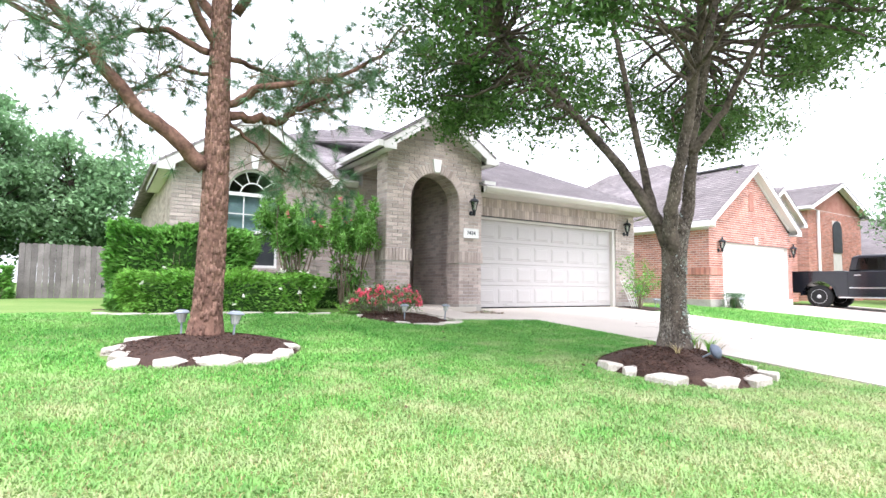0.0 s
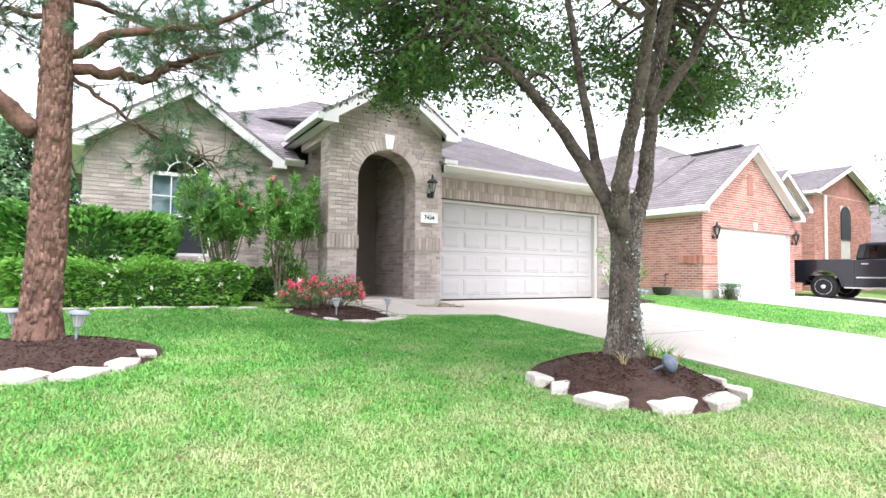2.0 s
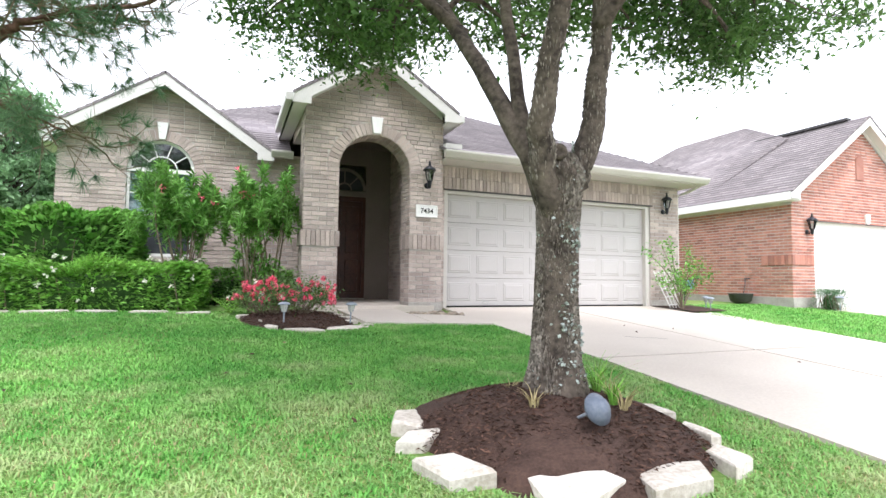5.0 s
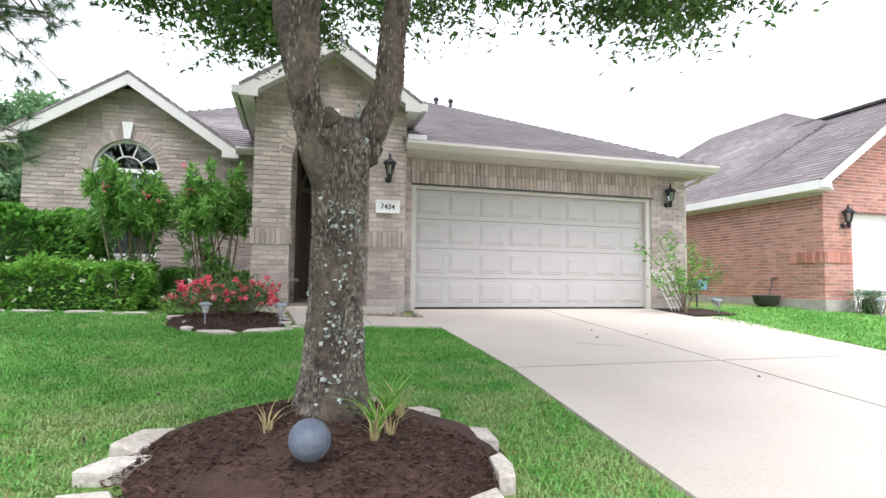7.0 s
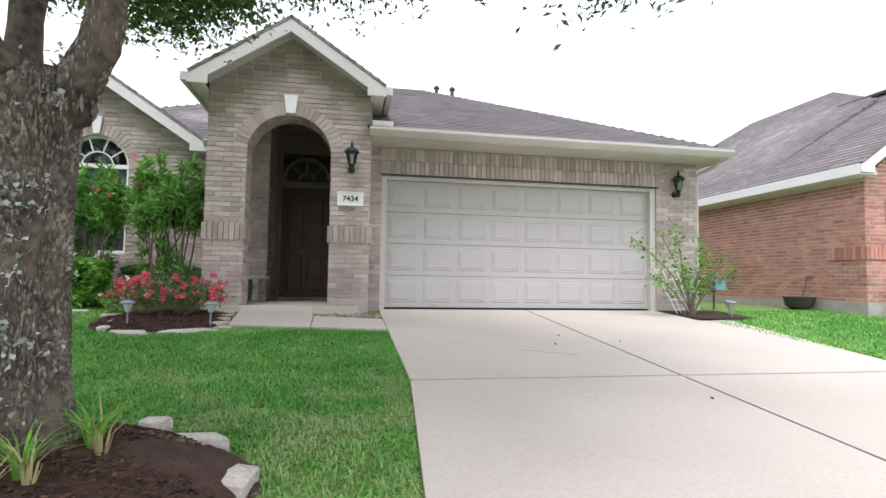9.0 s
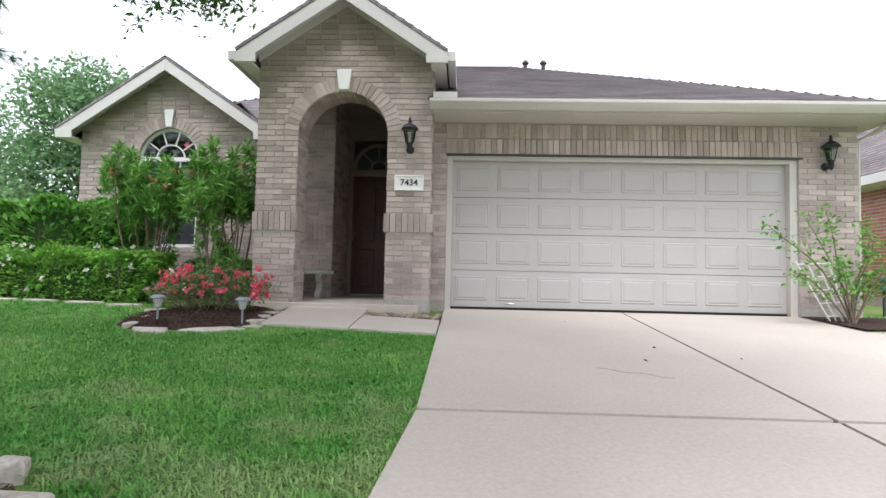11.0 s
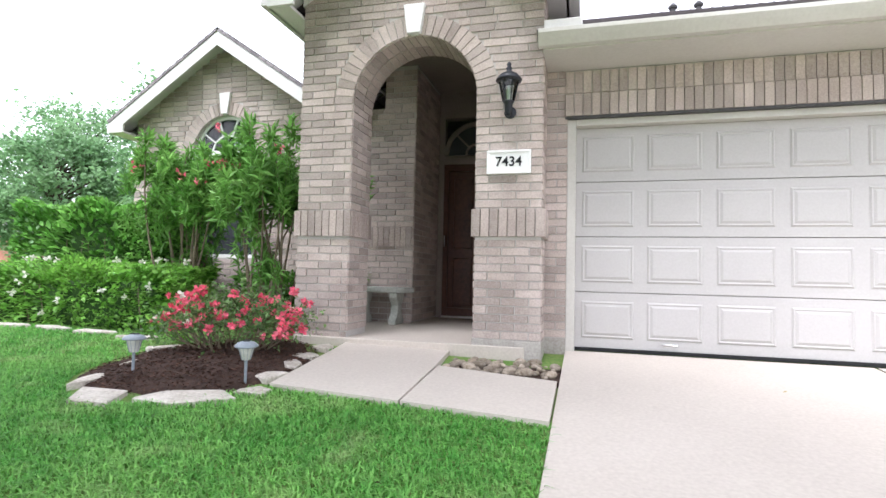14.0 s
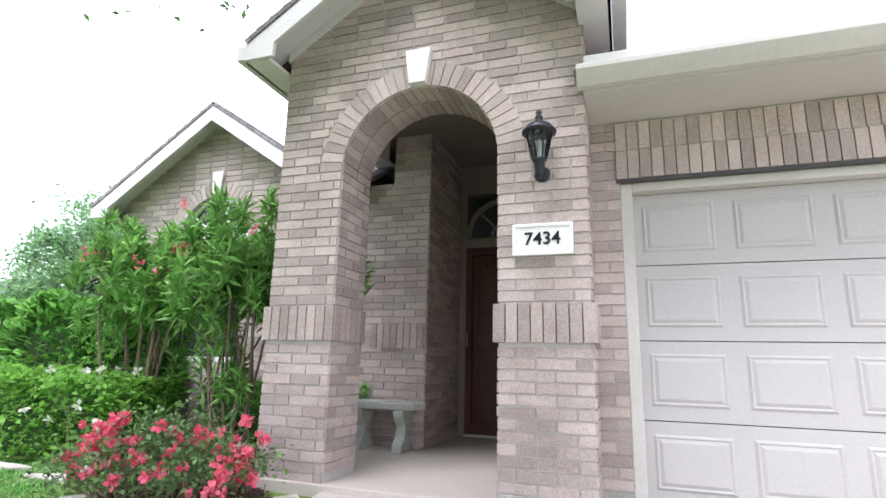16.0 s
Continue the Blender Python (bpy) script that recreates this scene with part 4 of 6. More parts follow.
for x0, x1, h, y, apex in ((36, 46, 3.0, 8.0, 5.6), (-32, -22, 3.0, 26, 5.5)):
    far = thing("far_house", "distant brick house behind trees", "house")
    part("wall_core", Shape().box(x0, x1, y, y + 9, 0.4, h), M_RED, far)
    for k in range(2):
        part("window", Shape().box(x0 + 1.5 + k * 4, x0 + 2.7 + k * 4, y - 0.04, y + 0.02, 1.3, 2.5), M_BLIND, far)
    part("gable_wall", Shape().prism([(x0, h), (x1, h), ((x0 + x1) / 2, apex - 0.25)], y, y + 0.2), M_RED, far)
    gable_roof(far, (x0 + x1) / 2, (x1 - x0) / 2 + 0.4, h + 0.1, apex, y - 0.4, y + 9.4, (x1 - x0) / 2, M_TRIM, M_ROOF2)

# ---- fence ----
fence = thing("wooden_fence", "weathered grey wooden privacy fence with gate", "fence")
FNY = 19.4
for k in range(21):
    x = 1.04 - 0.145 * (k + 1)
    hgt = 2.20 + rng.uniform(-0.015, 0.015) - (0.03 if k < 7 else 0)
    part("board", Shape().prism([(x, 0.58), (x + 0.138, 0.58), (x + 0.138, hgt - 0.03), (x + 0.11, hgt), (x + 0.028, hgt), (x, hgt - 0.03)], FNY + rng.uniform(-0.004, 0.004), FNY + 0.02), M_FENCE, fence)
for z in (0.85, 1.85):
    part("rail", Shape().box(-1.98, 1.03, FNY + 0.025, FNY + 0.065, z, z + 0.09), M_FENCE, fence)
for x in (-1.98, 0.02):
    part("post", Shape().box(x, x + 0.1, FNY + 0.07, FNY + 0.17, 0.5, 2.15), M_FENCE, fence)
for z in (0.95, 1.92):
    part("hinge", Shape().prism([(0.02, z - 0.05), (0.05, z - 0.05), (0.05, z), (0.34, z + 0.015), (0.34, z + 0.035), (0.05, z + 0.05), (0.05, z + 0.10), (0.02, z + 0.10)], FNY - 0.016, FNY - 0.006), M_BLACK, fence, "black strap hinge")
for k in range(30):
    y = FNY + 0.1 + 0.16 * k
    part("board", Shape().box(-2.02, -2.0, y, y + 0.15, 0.55, 2.18), M_FENCE, fence)


# ---- trees ----
def bend(p0, p1, n, amp, rng, sag=0.0):
    p0, p1 = np.array(p0, float), np.array(p1, float)
    pts = []
    off = rng.normal(size=(2, 3)) * amp
    for k in range(n + 1):
        t = k / n
        pts.append(p0 + (p1 - p0) * t + math.sin(math.pi * t) * off[0] + math.sin(2 * math.pi * t) * off[1] * 0.5 + np.array([0, 0, sag * math.sin(math.pi * t)]))
    return pts


def oak():
    rng = np.random.default_rng(11)
    tree = thing("oak_tree", "live oak with grey fissured bark and dense green crown", "tree")
    x, y = OAK
    prof = [(0.26, 0.20), (0.20, 0.40), (0.15, 0.60), (0.128, 0.95), (0.122, 1.35), (0.135, 1.60), (0.15, 1.76), (0.08, 1.88)]
    zs = np.linspace(0.28, 1.88, 26)
    rad = np.interp(zs, [q for _, q in prof], [r for r, _ in prof])
    trunk = Shape()
    trunk.tube([(x + 0.01 * (z - 0.4), y + 0.02 * math.sin(z * 2), z) for z in zs], list(rad), 28, 0.16)
    trunk_ob = part("trunk", trunk, M_BARK, tree, smooth=True)
    part("knot", Shape().lathe(0, 0, [(0.055, -0.02), (0.05, 0.02), (0.03, 0.026), (0.02, 0.012)], 12), M_BARK, trunk_ob, "round healed branch scar", True).matrix_basis = pose(x - 0.06, y - 0.105, 1.86, 80, 0, -25)
    # bark ridges and lichen
    nb = 5200
    v, q = [], []
    for k in range(nb):
        z = rng.uniform(0.42, 1.86)
        a = rng.uniform(0, 6.283)
        r = np.interp(z, [w for _, w in prof], [w for w, _ in prof]) * 1.0
        cx, cy = x + 0.01 * (z - 0.4), y + 0.02 * math.sin(z * 2)
        hgt, wid = rng.uniform(0.022, 0.06), rng.uniform(0.009, 0.020) / r
        o = len(v)
        for (da, dz, dr) in ((-wid / 2, 0, -0.012), (0, -hgt * 0.6, -0.008), (wid / 2, 0, -0.012), (0, hgt * 0.6, -0.008), (0, 0, 0.012)):
            rr = r + dr
            v.append((cx + rr * math.cos(a + da), cy + rr * math.sin(a + da), z + dz))
        q += [(o, o + 1, o + 4), (o + 1, o + 2, o + 4), (o + 2, o + 3, o + 4), (o + 3, o, o + 4)]
    part("bark_ridges", fast_mesh("bark_ridges", np.array(v), np.array(q)), M_RIDGE, trunk_ob, kind="stuff")
    pts = []
    spots = [(rng.uniform(0.45, 1.9), rng.normal(4.9, 0.8)) for _ in range(16)]
    for k in range(300):
        z, a = rng.uniform(0.45, 2.0), rng.normal(4.3, 0.9)
        if k % 5:
            z, a = spots[k % 16][0] + rng.normal() * 0.045, spots[k % 16][1] + rng.normal() * 0.2
        r = np.interp(z, [w for _, w in prof], [w for w, _ in prof]) + 0.006
        pts.append((x + 0.01 * (z - 0.4) + r * math.cos(a), y + r * math.sin(a), z))
    part("lichen", leaves("lichen", np.array(pts), 0.026, 0.022, rng, flat=1.0), M_LICHEN, trunk_ob, "pale grey lichen flecks", kind="stuff")
    limbs = [([(-0.03, 0.03, 1.50), (-0.12, 0.12, 1.86), (-0.22, 0.30, 2.25), (-0.32, 0.55, 2.65), (-0.36, 1.1, 3.3), (-0.28, 2.0, 4.3), (-0.3, 2.9, 5.2)], 0.08),
             ([(-0.02, -0.01, 1.45), (-0.13, -0.05, 1.80), (-0.20, -0.12, 2.05), (-0.17, -0.20, 2.45), (-0.10, -0.28, 3.0), (-0.10, -0.42, 3.9), (-0.2, -0.7, 5.0)], 0.092),
             ([(-0.12, 0.10, 1.80), (-0.15, 0.18, 2.1), (-0.15, 0.28, 2.5), (-0.17, 0.5, 3.6), (-0.25, 0.8, 5.4)], 0.062),
             ([(0.02, -0.01, 1.45), (0.15, -0.02, 1.80), (0.25, -0.03, 2.05), (0.27, -0.06, 2.45), (0.29, -0.10, 3.0), (0.44, -0.2, 3.9), (0.7, -0.3, 5.2)], 0.092),
             ([(0.26, -0.08, 2.7), (0.45, -0.4, 3.2), (0.75, -1.05, 4.6)], 0.055), ([(0.30, -0.08, 2.9), (0.7, 0.15, 3.6), (1.5, 0.5, 4.9)], 0.06), ([(-0.28, 0.8, 2.95), (-0.8, 1.1, 3.5), (-1.6, 1.4, 4.3)], 0.05)]
    limb_pts = []
    for path, r in limbs:
        p = np.array(path) + np.array((x, y, 0))
        at = np.linspace(0, len(p) - 1, 18)
        pts = [np.array([np.interp(q, np.arange(len(p)), p[:, k]) for k in range(3)]) + rng.normal(size=3) * 0.006 for q in at]
        part("limb", Shape().tube([tuple(q) for q in pts], list(np.linspace(r, r * 0.4, 18)), 14, 0.14), M_BARK, tree, smooth=True)
        limb_pts += pts[6:]
        if r > 0.08:
            v, q = [], []
            for k in range(900):
                u, a = rng.uniform(2, 15), rng.uniform(0, 6.283)
                c = pts[int(u)] + (pts[int(u) + 1] - pts[int(u)]) * (u % 1)
                rr = r * (1 - 0.6 * u / 17)
                hgt, wid = rng.uniform(0.025, 0.06), rng.uniform(0.010, 0.02) / rr
                o = len(v)
                for da, dz, dr in ((-wid / 2, 0, -0.01), (0, -hgt * 0.6, -0.008), (wid / 2, 0, -0.01), (0, hgt * 0.6, -0.008), (0, 0, 0.008)):
                    v.append((c[0] + (rr + dr) * math.cos(a + da), c[1] + (rr + dr) * math.sin(a + da), c[2] + dz))
                q += [(o, o + 1, o + 4), (o + 1, o + 2, o + 4), (o + 2, o + 3, o + 4), (o + 3, o, o + 4)]
            part("bark_ridges", fast_mesh("bark_ridges", np.array(v), np.array(q)), M_RIDGE, tree, kind="stuff")
    limb_pts = np.array(limb_pts)
    centres = []
    for bx, by, bz, sx, sy, cnt in ((8.0, 5.0, 3.62, 0.25, 0.3, 5), (8.7, 4.9, 3.95, 0.35, 0.3, 8), (9.4, 4.85, 4.15, 0.30, 0.3, 6), (8.3, 3.6, 4.5, 0.5, 0.5, 9), (4.4, 6.9, 4.0, 0.35, 0.35, 8), (4.9, 6.85, 4.0, 0.35, 0.35, 8), (4.9, 7.3, 4.4, 0.5, 0.4, 5)):
        for k in range(cnt):
            centres.append(np.array((bx, by, bz)) + rng.normal(size=3) * np.array((sx, sy, 0.18)))
    while len(centres) < 330:
        d = rng.normal(size=3)
        d /= np.linalg.norm(d)
        rr = rng.uniform(0.45, 1.0) ** 0.6
        c = np.array((x + 0.25, y + 0.65, 5.1)) + d * rr * np.array((3.4, 3.5, 2.4))
        rim = math.hypot(c[0] - x, c[1] - y)
        if c[2] < 3.15 + 0.3 * noise.noise(Vector((c[0], c[1], 0))) + (0.8 if rim < 1.2 else 0.0) + (0.9 if c[1] > y + 1.6 else 0.0) + (0.4 if c[1] < y - 0.2 and c[0] > x - 1.5 else 0.0):
            continue
        if c[0] > x + 0.9 and c[1] > y + 1.2 and c[2] < 4.2:
            continue
        centres.append(c)
    twigs = Shape()
    allpts = []
    for c in centres:
        near = limb_pts[np.argmin(np.linalg.norm(limb_pts - c, axis=1) + 0.6 * np.maximum(limb_pts[:, 2] - c[2], 0))]
        pts = bend(near, c, 5, 0.12, rng)
        twigs.tube([tuple(p) for p in pts], list(np.linspace(0.028, 0.006, 6)), 5)
        n = rng.integers(160, 280)
        spread = rng.normal(size=(n, 3)) * np.array((0.24, 0.24, 0.16)) * rng.uniform(0.75, 1.25)
        allpts.append(c + spread)
        for k in range(3):
            e = c + rng.normal(size=3) * np.array((0.35, 0.35, 0.2)) - np.array((0, 0, 0.12))
            twigs.tube([tuple(c), tuple((c + e) / 2 + np.array((0, 0, 0.03))), tuple(e)], [0.006, 0.004, 0.002], 4)
            m = 26
            t = rng.uniform(0.2, 1.05, (m, 1))
            allpts.append(c + (e - c) * t + rng.normal(size=(m, 3)) * 0.05)
    part("twigs", twigs, M_BARK, tree, kind="stuff")
    part("crown", leaves("crown", np.concatenate(allpts), 0.088, 0.038, rng, 0.7, 0.25), M_OAKLEAF, tree, "dense crown of small dark green leaves", kind="stuff")


def pine():
    rng = np.random.default_rng(21)
    tree = thing("pine_tree", "tall pine with reddish plated bark and bare lower limbs", "tree")
    x, y = PINE
    zs = np.linspace(0.3, 8.5, 34)
    rad = np.interp(zs, [0.3, 0.55, 0.8, 2.3, 4.2, 8.5], [0.22, 0.18, 0.15, 0.132, 0.10, 0.03])
    axis = [(x + 0.02 * z + 0.03 * math.sin(z), y, z) for z in zs]
    trunk = part("trunk", Shape().tube(axis, list(rad), 20, 0.14), M_PINEBARK, tree, smooth=True)
    v, q = [], []
    for k in range(1700):
        z, a = rng.uniform(0.45, 4.4), rng.uniform(0, 6.283)
        r = np.interp(z, zs, rad)
        cx = x + 0.02 * z + 0.03 * math.sin(z)
        hgt, wid = rng.uniform(0.05, 0.14), rng.uniform(0.02, 0.045) / r
        o = len(v)
        d = rng.uniform(0.002, 0.010)
        for (da, dz, dr) in ((-.5, -.5, -0.012), (.5, -.45, -0.012), (.45, .5, -0.012), (-.4, .5, -0.012), (-.36, -.38, d), (.36, -.33, d), (.32, .38, d), (-.28, .36, d)):
            rr = r + dr
            v.append((cx + rr * math.cos(a + da * wid), y + rr * math.sin(a + da * wid), z + dz * hgt))
        q += [(o + 4, o + 5, o + 6, o + 7), (o, o + 1, o + 5, o + 4), (o + 1, o + 2, o + 6, o + 5), (o + 2, o + 3, o + 7, o + 6), (o + 3, o, o + 4, o + 7)]
    part("bark_plates", fast_mesh("bark_plates", np.array(v), np.array(q)), M_PLATE, trunk, kind="stuff")
    limbs = [
        ([(-0.1, 0, 2.35), (-0.45, -.05, 2.65), (-0.85, -.1, 2.95), (-1.2, -.1, 3.4), (-1.55, -.05, 3.8), (-1.72, 0, 4.3), (-1.8, .1, 5.0)], 0.088),
        ([(0.12, 0, 2.98), (0.5, .1, 3.06), (0.75, .15, 3.05), (0.92, .2, 3.25), (1.3, .3, 3.5), (1.75, .5, 3.75), (2.3, .7, 4.2)], 0.058),
        ([(0.1, 0, 3.1), (0.45, -.1, 3.35), (0.9, -.2, 3.5), (1.3, -.3, 3.6), (1.8, -.4, 3.95), (2.1, -.5, 4.4)], 0.05),
        ([(0.12, 0, 2.92), (0.45, .15, 2.72), (0.8, .35, 2.55), (1.15, .5, 2.45), (1.5, .6, 2.38)], 0.022),
        ([(-0.1, 0, 3.65), (-0.5, .2, 3.9), (-0.85, .3, 3.85), (-1.15, .4, 3.6), (-1.5, .5, 3.3)], 0.045),
        ([(-0.05, 0, 3.8), (-0.4, -.2, 4.2), (-0.9, -.4, 4.5), (-1.5, -.5, 4.6), (-2.1, -.6, 4.5)], 0.05),
        ([(-0.1, 0, 3.4), (-0.4, .3, 3.55), (-0.8, .6, 3.3), (-1.1, .8, 2.9)], 0.026),
        ([(-1.35, -.1, 3.5), (-1.9, -.2, 3.65), (-2.5, -.3, 3.75), (-3.0, -.3, 4.0)], 0.03),
        ([(0.05, 0, 4.0), (-0.3, .4, 4.6), (-0.6, .8, 5.2)], 0.07),
        ([(0.15, 0, 4.2), (0.5, -.3, 4.8), (1.0, -.6, 5.2), (1.6, -.8, 5.4)], 0.06),
        ([(0.1, 0.1, 3.7), (0.6, .5, 3.8), (1.2, .9, 3.75), (1.8, 1.2, 3.9)], 0.035),
        ([(0.1, 0, 5.0), (0.8, .4, 5.6), (1.8, .8, 5.9)], 0.05),
        ([(0.1, 0, 5.2), (-0.9, .2, 5.7), (-1.9, .3, 6.0)], 0.05),
    ]
    twigs, needles, dirs = Shape(), [], []
    for pts, r in limbs:
        p = np.array(pts) + np.array((x + 0.05, y, 0))
        t = np.linspace(0, len(p) - 1, 5 * (len(p) - 1) + 1)
        fine = np.stack([np.interp(t, np.arange(len(p)), p[:, k]) for k in range(3)], 1) + rng.normal(size=(len(t), 3)) * 0.012
        part("limb", Shape().tube([tuple(q) for q in fine], list(np.linspace(r, max(r * 0.25, 0.006), len(fine))), 9, 0.15), M_PINEBARK, tree, smooth=True)
        n = int(10 + 13 * np.linalg.norm(p[-1] - p[0]))
        for k in range(n):
            b = fine[int(rng.uniform(0.35, 1.0) * (len(fine) - 1))]
            d = rng.normal(size=3) * np.array((1, 1, 0.5))
            e = b + d / np.linalg.norm(d) * rng.uniform(0.25, 0.75)
            c = bend(b, e, 4, 0.05, rng)
            twigs.tube([tuple(q) for q in c], [0.010, 0.008, 0.006, 0.005, 0.003], 4)
            for m in range(4 if rng.random() < 0.78 else 0):
                s = e + rng.normal(size=3) * 0.10
                twigs.tube([tuple(c[3]), tuple(s)], [0.004, 0.003], 4)
                cnt = 48
                dd = rng.normal(size=(cnt, 3)) + (s - c[3]) / np.linalg.norm(s - c[3]) * 1.1
                dd /= np.linalg.norm(dd, axis=1)[:, None]
                needles.append(s + dd * 0.085)
                dirs.append(dd)
    part("twigs", twigs, M_STEM, tree, kind="stuff")
    c, d = np.concatenate(needles), np.concatenate(dirs)
    sd = np.cross(d, rng.normal(size=d.shape))
    sd /= np.linalg.norm(sd, axis=1)[:, None]
    L = 0.085 * rng.uniform(0.8, 1.2, (len(c), 1))
    v = np.stack([c - d * L - sd * 0.0028, c - d * L + sd * 0.0028, c + d * L - np.array((0, 0, 0.012))], 1).reshape(-1, 3)
    part("needles", fast_mesh("needles", v, np.arange(len(v)).reshape(-1, 3)), M_NEEDLE, tree, "tufts of long grey-green needles", kind="stuff")


def far_tree(x, y, height, width, seed, base=0.25, leaf=0.21, mat=None, n_clumps=90, per=150):
    rng = np.random.default_rng(seed)
    z0 = ground(x, y)
    tree = thing("tree", "leafy green tree standing behind the houses", "tree", "background trees")
    part("trunk", Shape().tube([(x, y, z0 - 0.1), (x + 0.1, y, z0 + height * 0.4), (x, y, z0 + height * 0.85)], [0.18, 0.13, 0.04], 9, 0.15), M_BARK, tree, smooth=True)
    pts, limbs = [], Shape()
    for k in range(n_clumps):
        d = rng.normal(size=3)
        d /= np.linalg.norm(d)
        c = np.array((x, y, z0 + height * (base + (1 - base) / 2))) + d * rng.uniform(0.35, 1) ** 0.5 * np.array((width / 2, width / 2, height * (1 - base) / 2))
        limbs.tube([(x, y, max(z0 + height * 0.2, c[2] - height * 0.15)), tuple(c)], [0.05, 0.015], 5)
        pts.append(c + rng.normal(size=(per, 3)) * np.array((0.13, 0.13, 0.08)) * width * 0.62)
    part("limbs", limbs, M_BARK, tree, kind="stuff")
    part("crown", leaves("crown", np.concatenate(pts), leaf, leaf * 0.55, rng, 0.7, 0.15), mat or M_FARLEAF, tree, kind="stuff")


oak()
pine()
for k, (x, y, h, w) in enumerate(((-6.5, 21.5, 8.0, 5.0), (-3.8, 24, 7.4, 3.8), (-11.5, 20, 6.0, 4.2), (-1.2, 25.0, 6.4, 4.0), (-15, 24, 8, 7), (0.6, 26, 5.8, 5), (-5, 28, 8, 6),
                                   (-20, 14, 8, 7))):
    far_tree(x, y, h, w, 40 + k, base=0.12)
far_tree(30.5, 6.6, 7.2, 5.6, 60, 0.22)
far_tree(38, 4, 7.5, 6, 61, 0.2)
far_tree(-4.6, 21.6, 5.6, 3.0, 62, 0.1)


# ---- hedges and shrubs ----
def hedge(name, label, x0, x1, y0, y1, z0, z1, n, length, width, mat, seed, lumps=0.10, core=True):
    """Leaves crowd towards the outside of an uneven block, over a solid heart coloured dark as inner shade."""
    rng = np.random.default_rng(seed)
    ob = thing(name, label, "hedge")
    u = rng.uniform(0, 1, (n, 3))
    face = rng.integers(0, 6, n)
    depth = rng.exponential(0.06, n)
    lo, hi = np.array((x0, y0, z0)), np.array((x1, y1, z1))
    p = lo + u * (hi - lo)
    for k in range(3):
        m = face == k
        p[m, k] = hi[k] - depth[m]
        m = face == k + 3
        p[m, k] = (lo[k] + depth[m]) if k < 2 else (hi[k] - depth[m])
    bulge = np.array([noise.noise(Vector(tuple(q * 2.3))) for q in p])
    c = (lo + hi) / 2
    d = p - c
    d /= np.linalg.norm(d, axis=1)[:, None]
    p += d * (bulge * lumps * 1.6)[:, None] + rng.normal(size=p.shape) * 0.02
    part("foliage", leaves("foliage", p, length, width, rng, 0.8, -0.15, along=d), mat, ob, kind="stuff")
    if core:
        # Solid dark green block paints the shade deep in the foliage.
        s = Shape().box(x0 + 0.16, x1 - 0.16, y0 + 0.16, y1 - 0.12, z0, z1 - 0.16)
        part("heart", s, M_DARKGREEN, ob, "solid block coloured dark as the hedge's inner shade", bevel=0.1)
        st = Shape()
        for k in range(30):
            a = (rng.uniform(x0 + 0.05, x1 - 0.05), rng.uniform(y0 + 0.05, y1 - 0.05), z0 - 0.05)
            st.tube([a, (a[0] + rng.normal() * 0.1, a[1] + rng.normal() * 0.1, z0 + (z1 - z0) * 0.7)], [0.012, 0.006], 5)
        part("stems", st, M_STEM, ob, kind="stuff")
    return ob


low = hedge("low_hedge", "clipped gardenia hedge with white blossoms", 0.35, 3.35, 9.32, 10.15, 0.55, 1.25, 15000, 0.08, 0.036, M_HEDGE, 71, 0.2)
hedge("tall_hedge", "tall broad-leaved green shrub hedge before the window", 0.15, 2.35, 10.25, 11.1, 0.6, 2.06, 10500, 0.125, 0.058, M_SHRUB, 72, 0.16)
hedge("side_hedge", "dark green hedge beside the fence", -7.2, -2.1, 18.6, 19.6, 0.6, 1.5, 5000, 0.12, 0.06, M_SHRUB, 73, 0.14)
hedge("under_shrub", "low dark shrub under the window", 3.3, 4.72, 10.5, 11.15, 0.6, 1.18, 3800, 0.075, 0.03, M_SHRUB, 74)


def blossom(bm, c, r, rng, petals=7):
    for k in range(petals):
        d = rng.normal(size=3)
        d /= np.linalg.norm(d)
        s = np.cross(d, rng.normal(size=3))
        s /= np.linalg.norm(s)
        bm.face([c, c + (d + s * 0.55) * r * 0.6, c + d * r, c + (d - s * 0.55) * r * 0.6])


rngf = np.random.default_rng(5)
for k in range(18):
    b = Shape()
    if rngf.random() < 0.7:
        c = np.array((rngf.uniform(0.4, 3.3), 9.27 + rngf.uniform(-0.03, 0.03), rngf.uniform(0.75, 1.28)))
    else:
        c = np.array((rngf.uniform(0.4, 3.3), rngf.uniform(9.35, 10.0), 1.33))
    blossom(b, c, 0.05, rngf)
    part("blossom", b, M_PETALW, low, "white gardenia blossom")


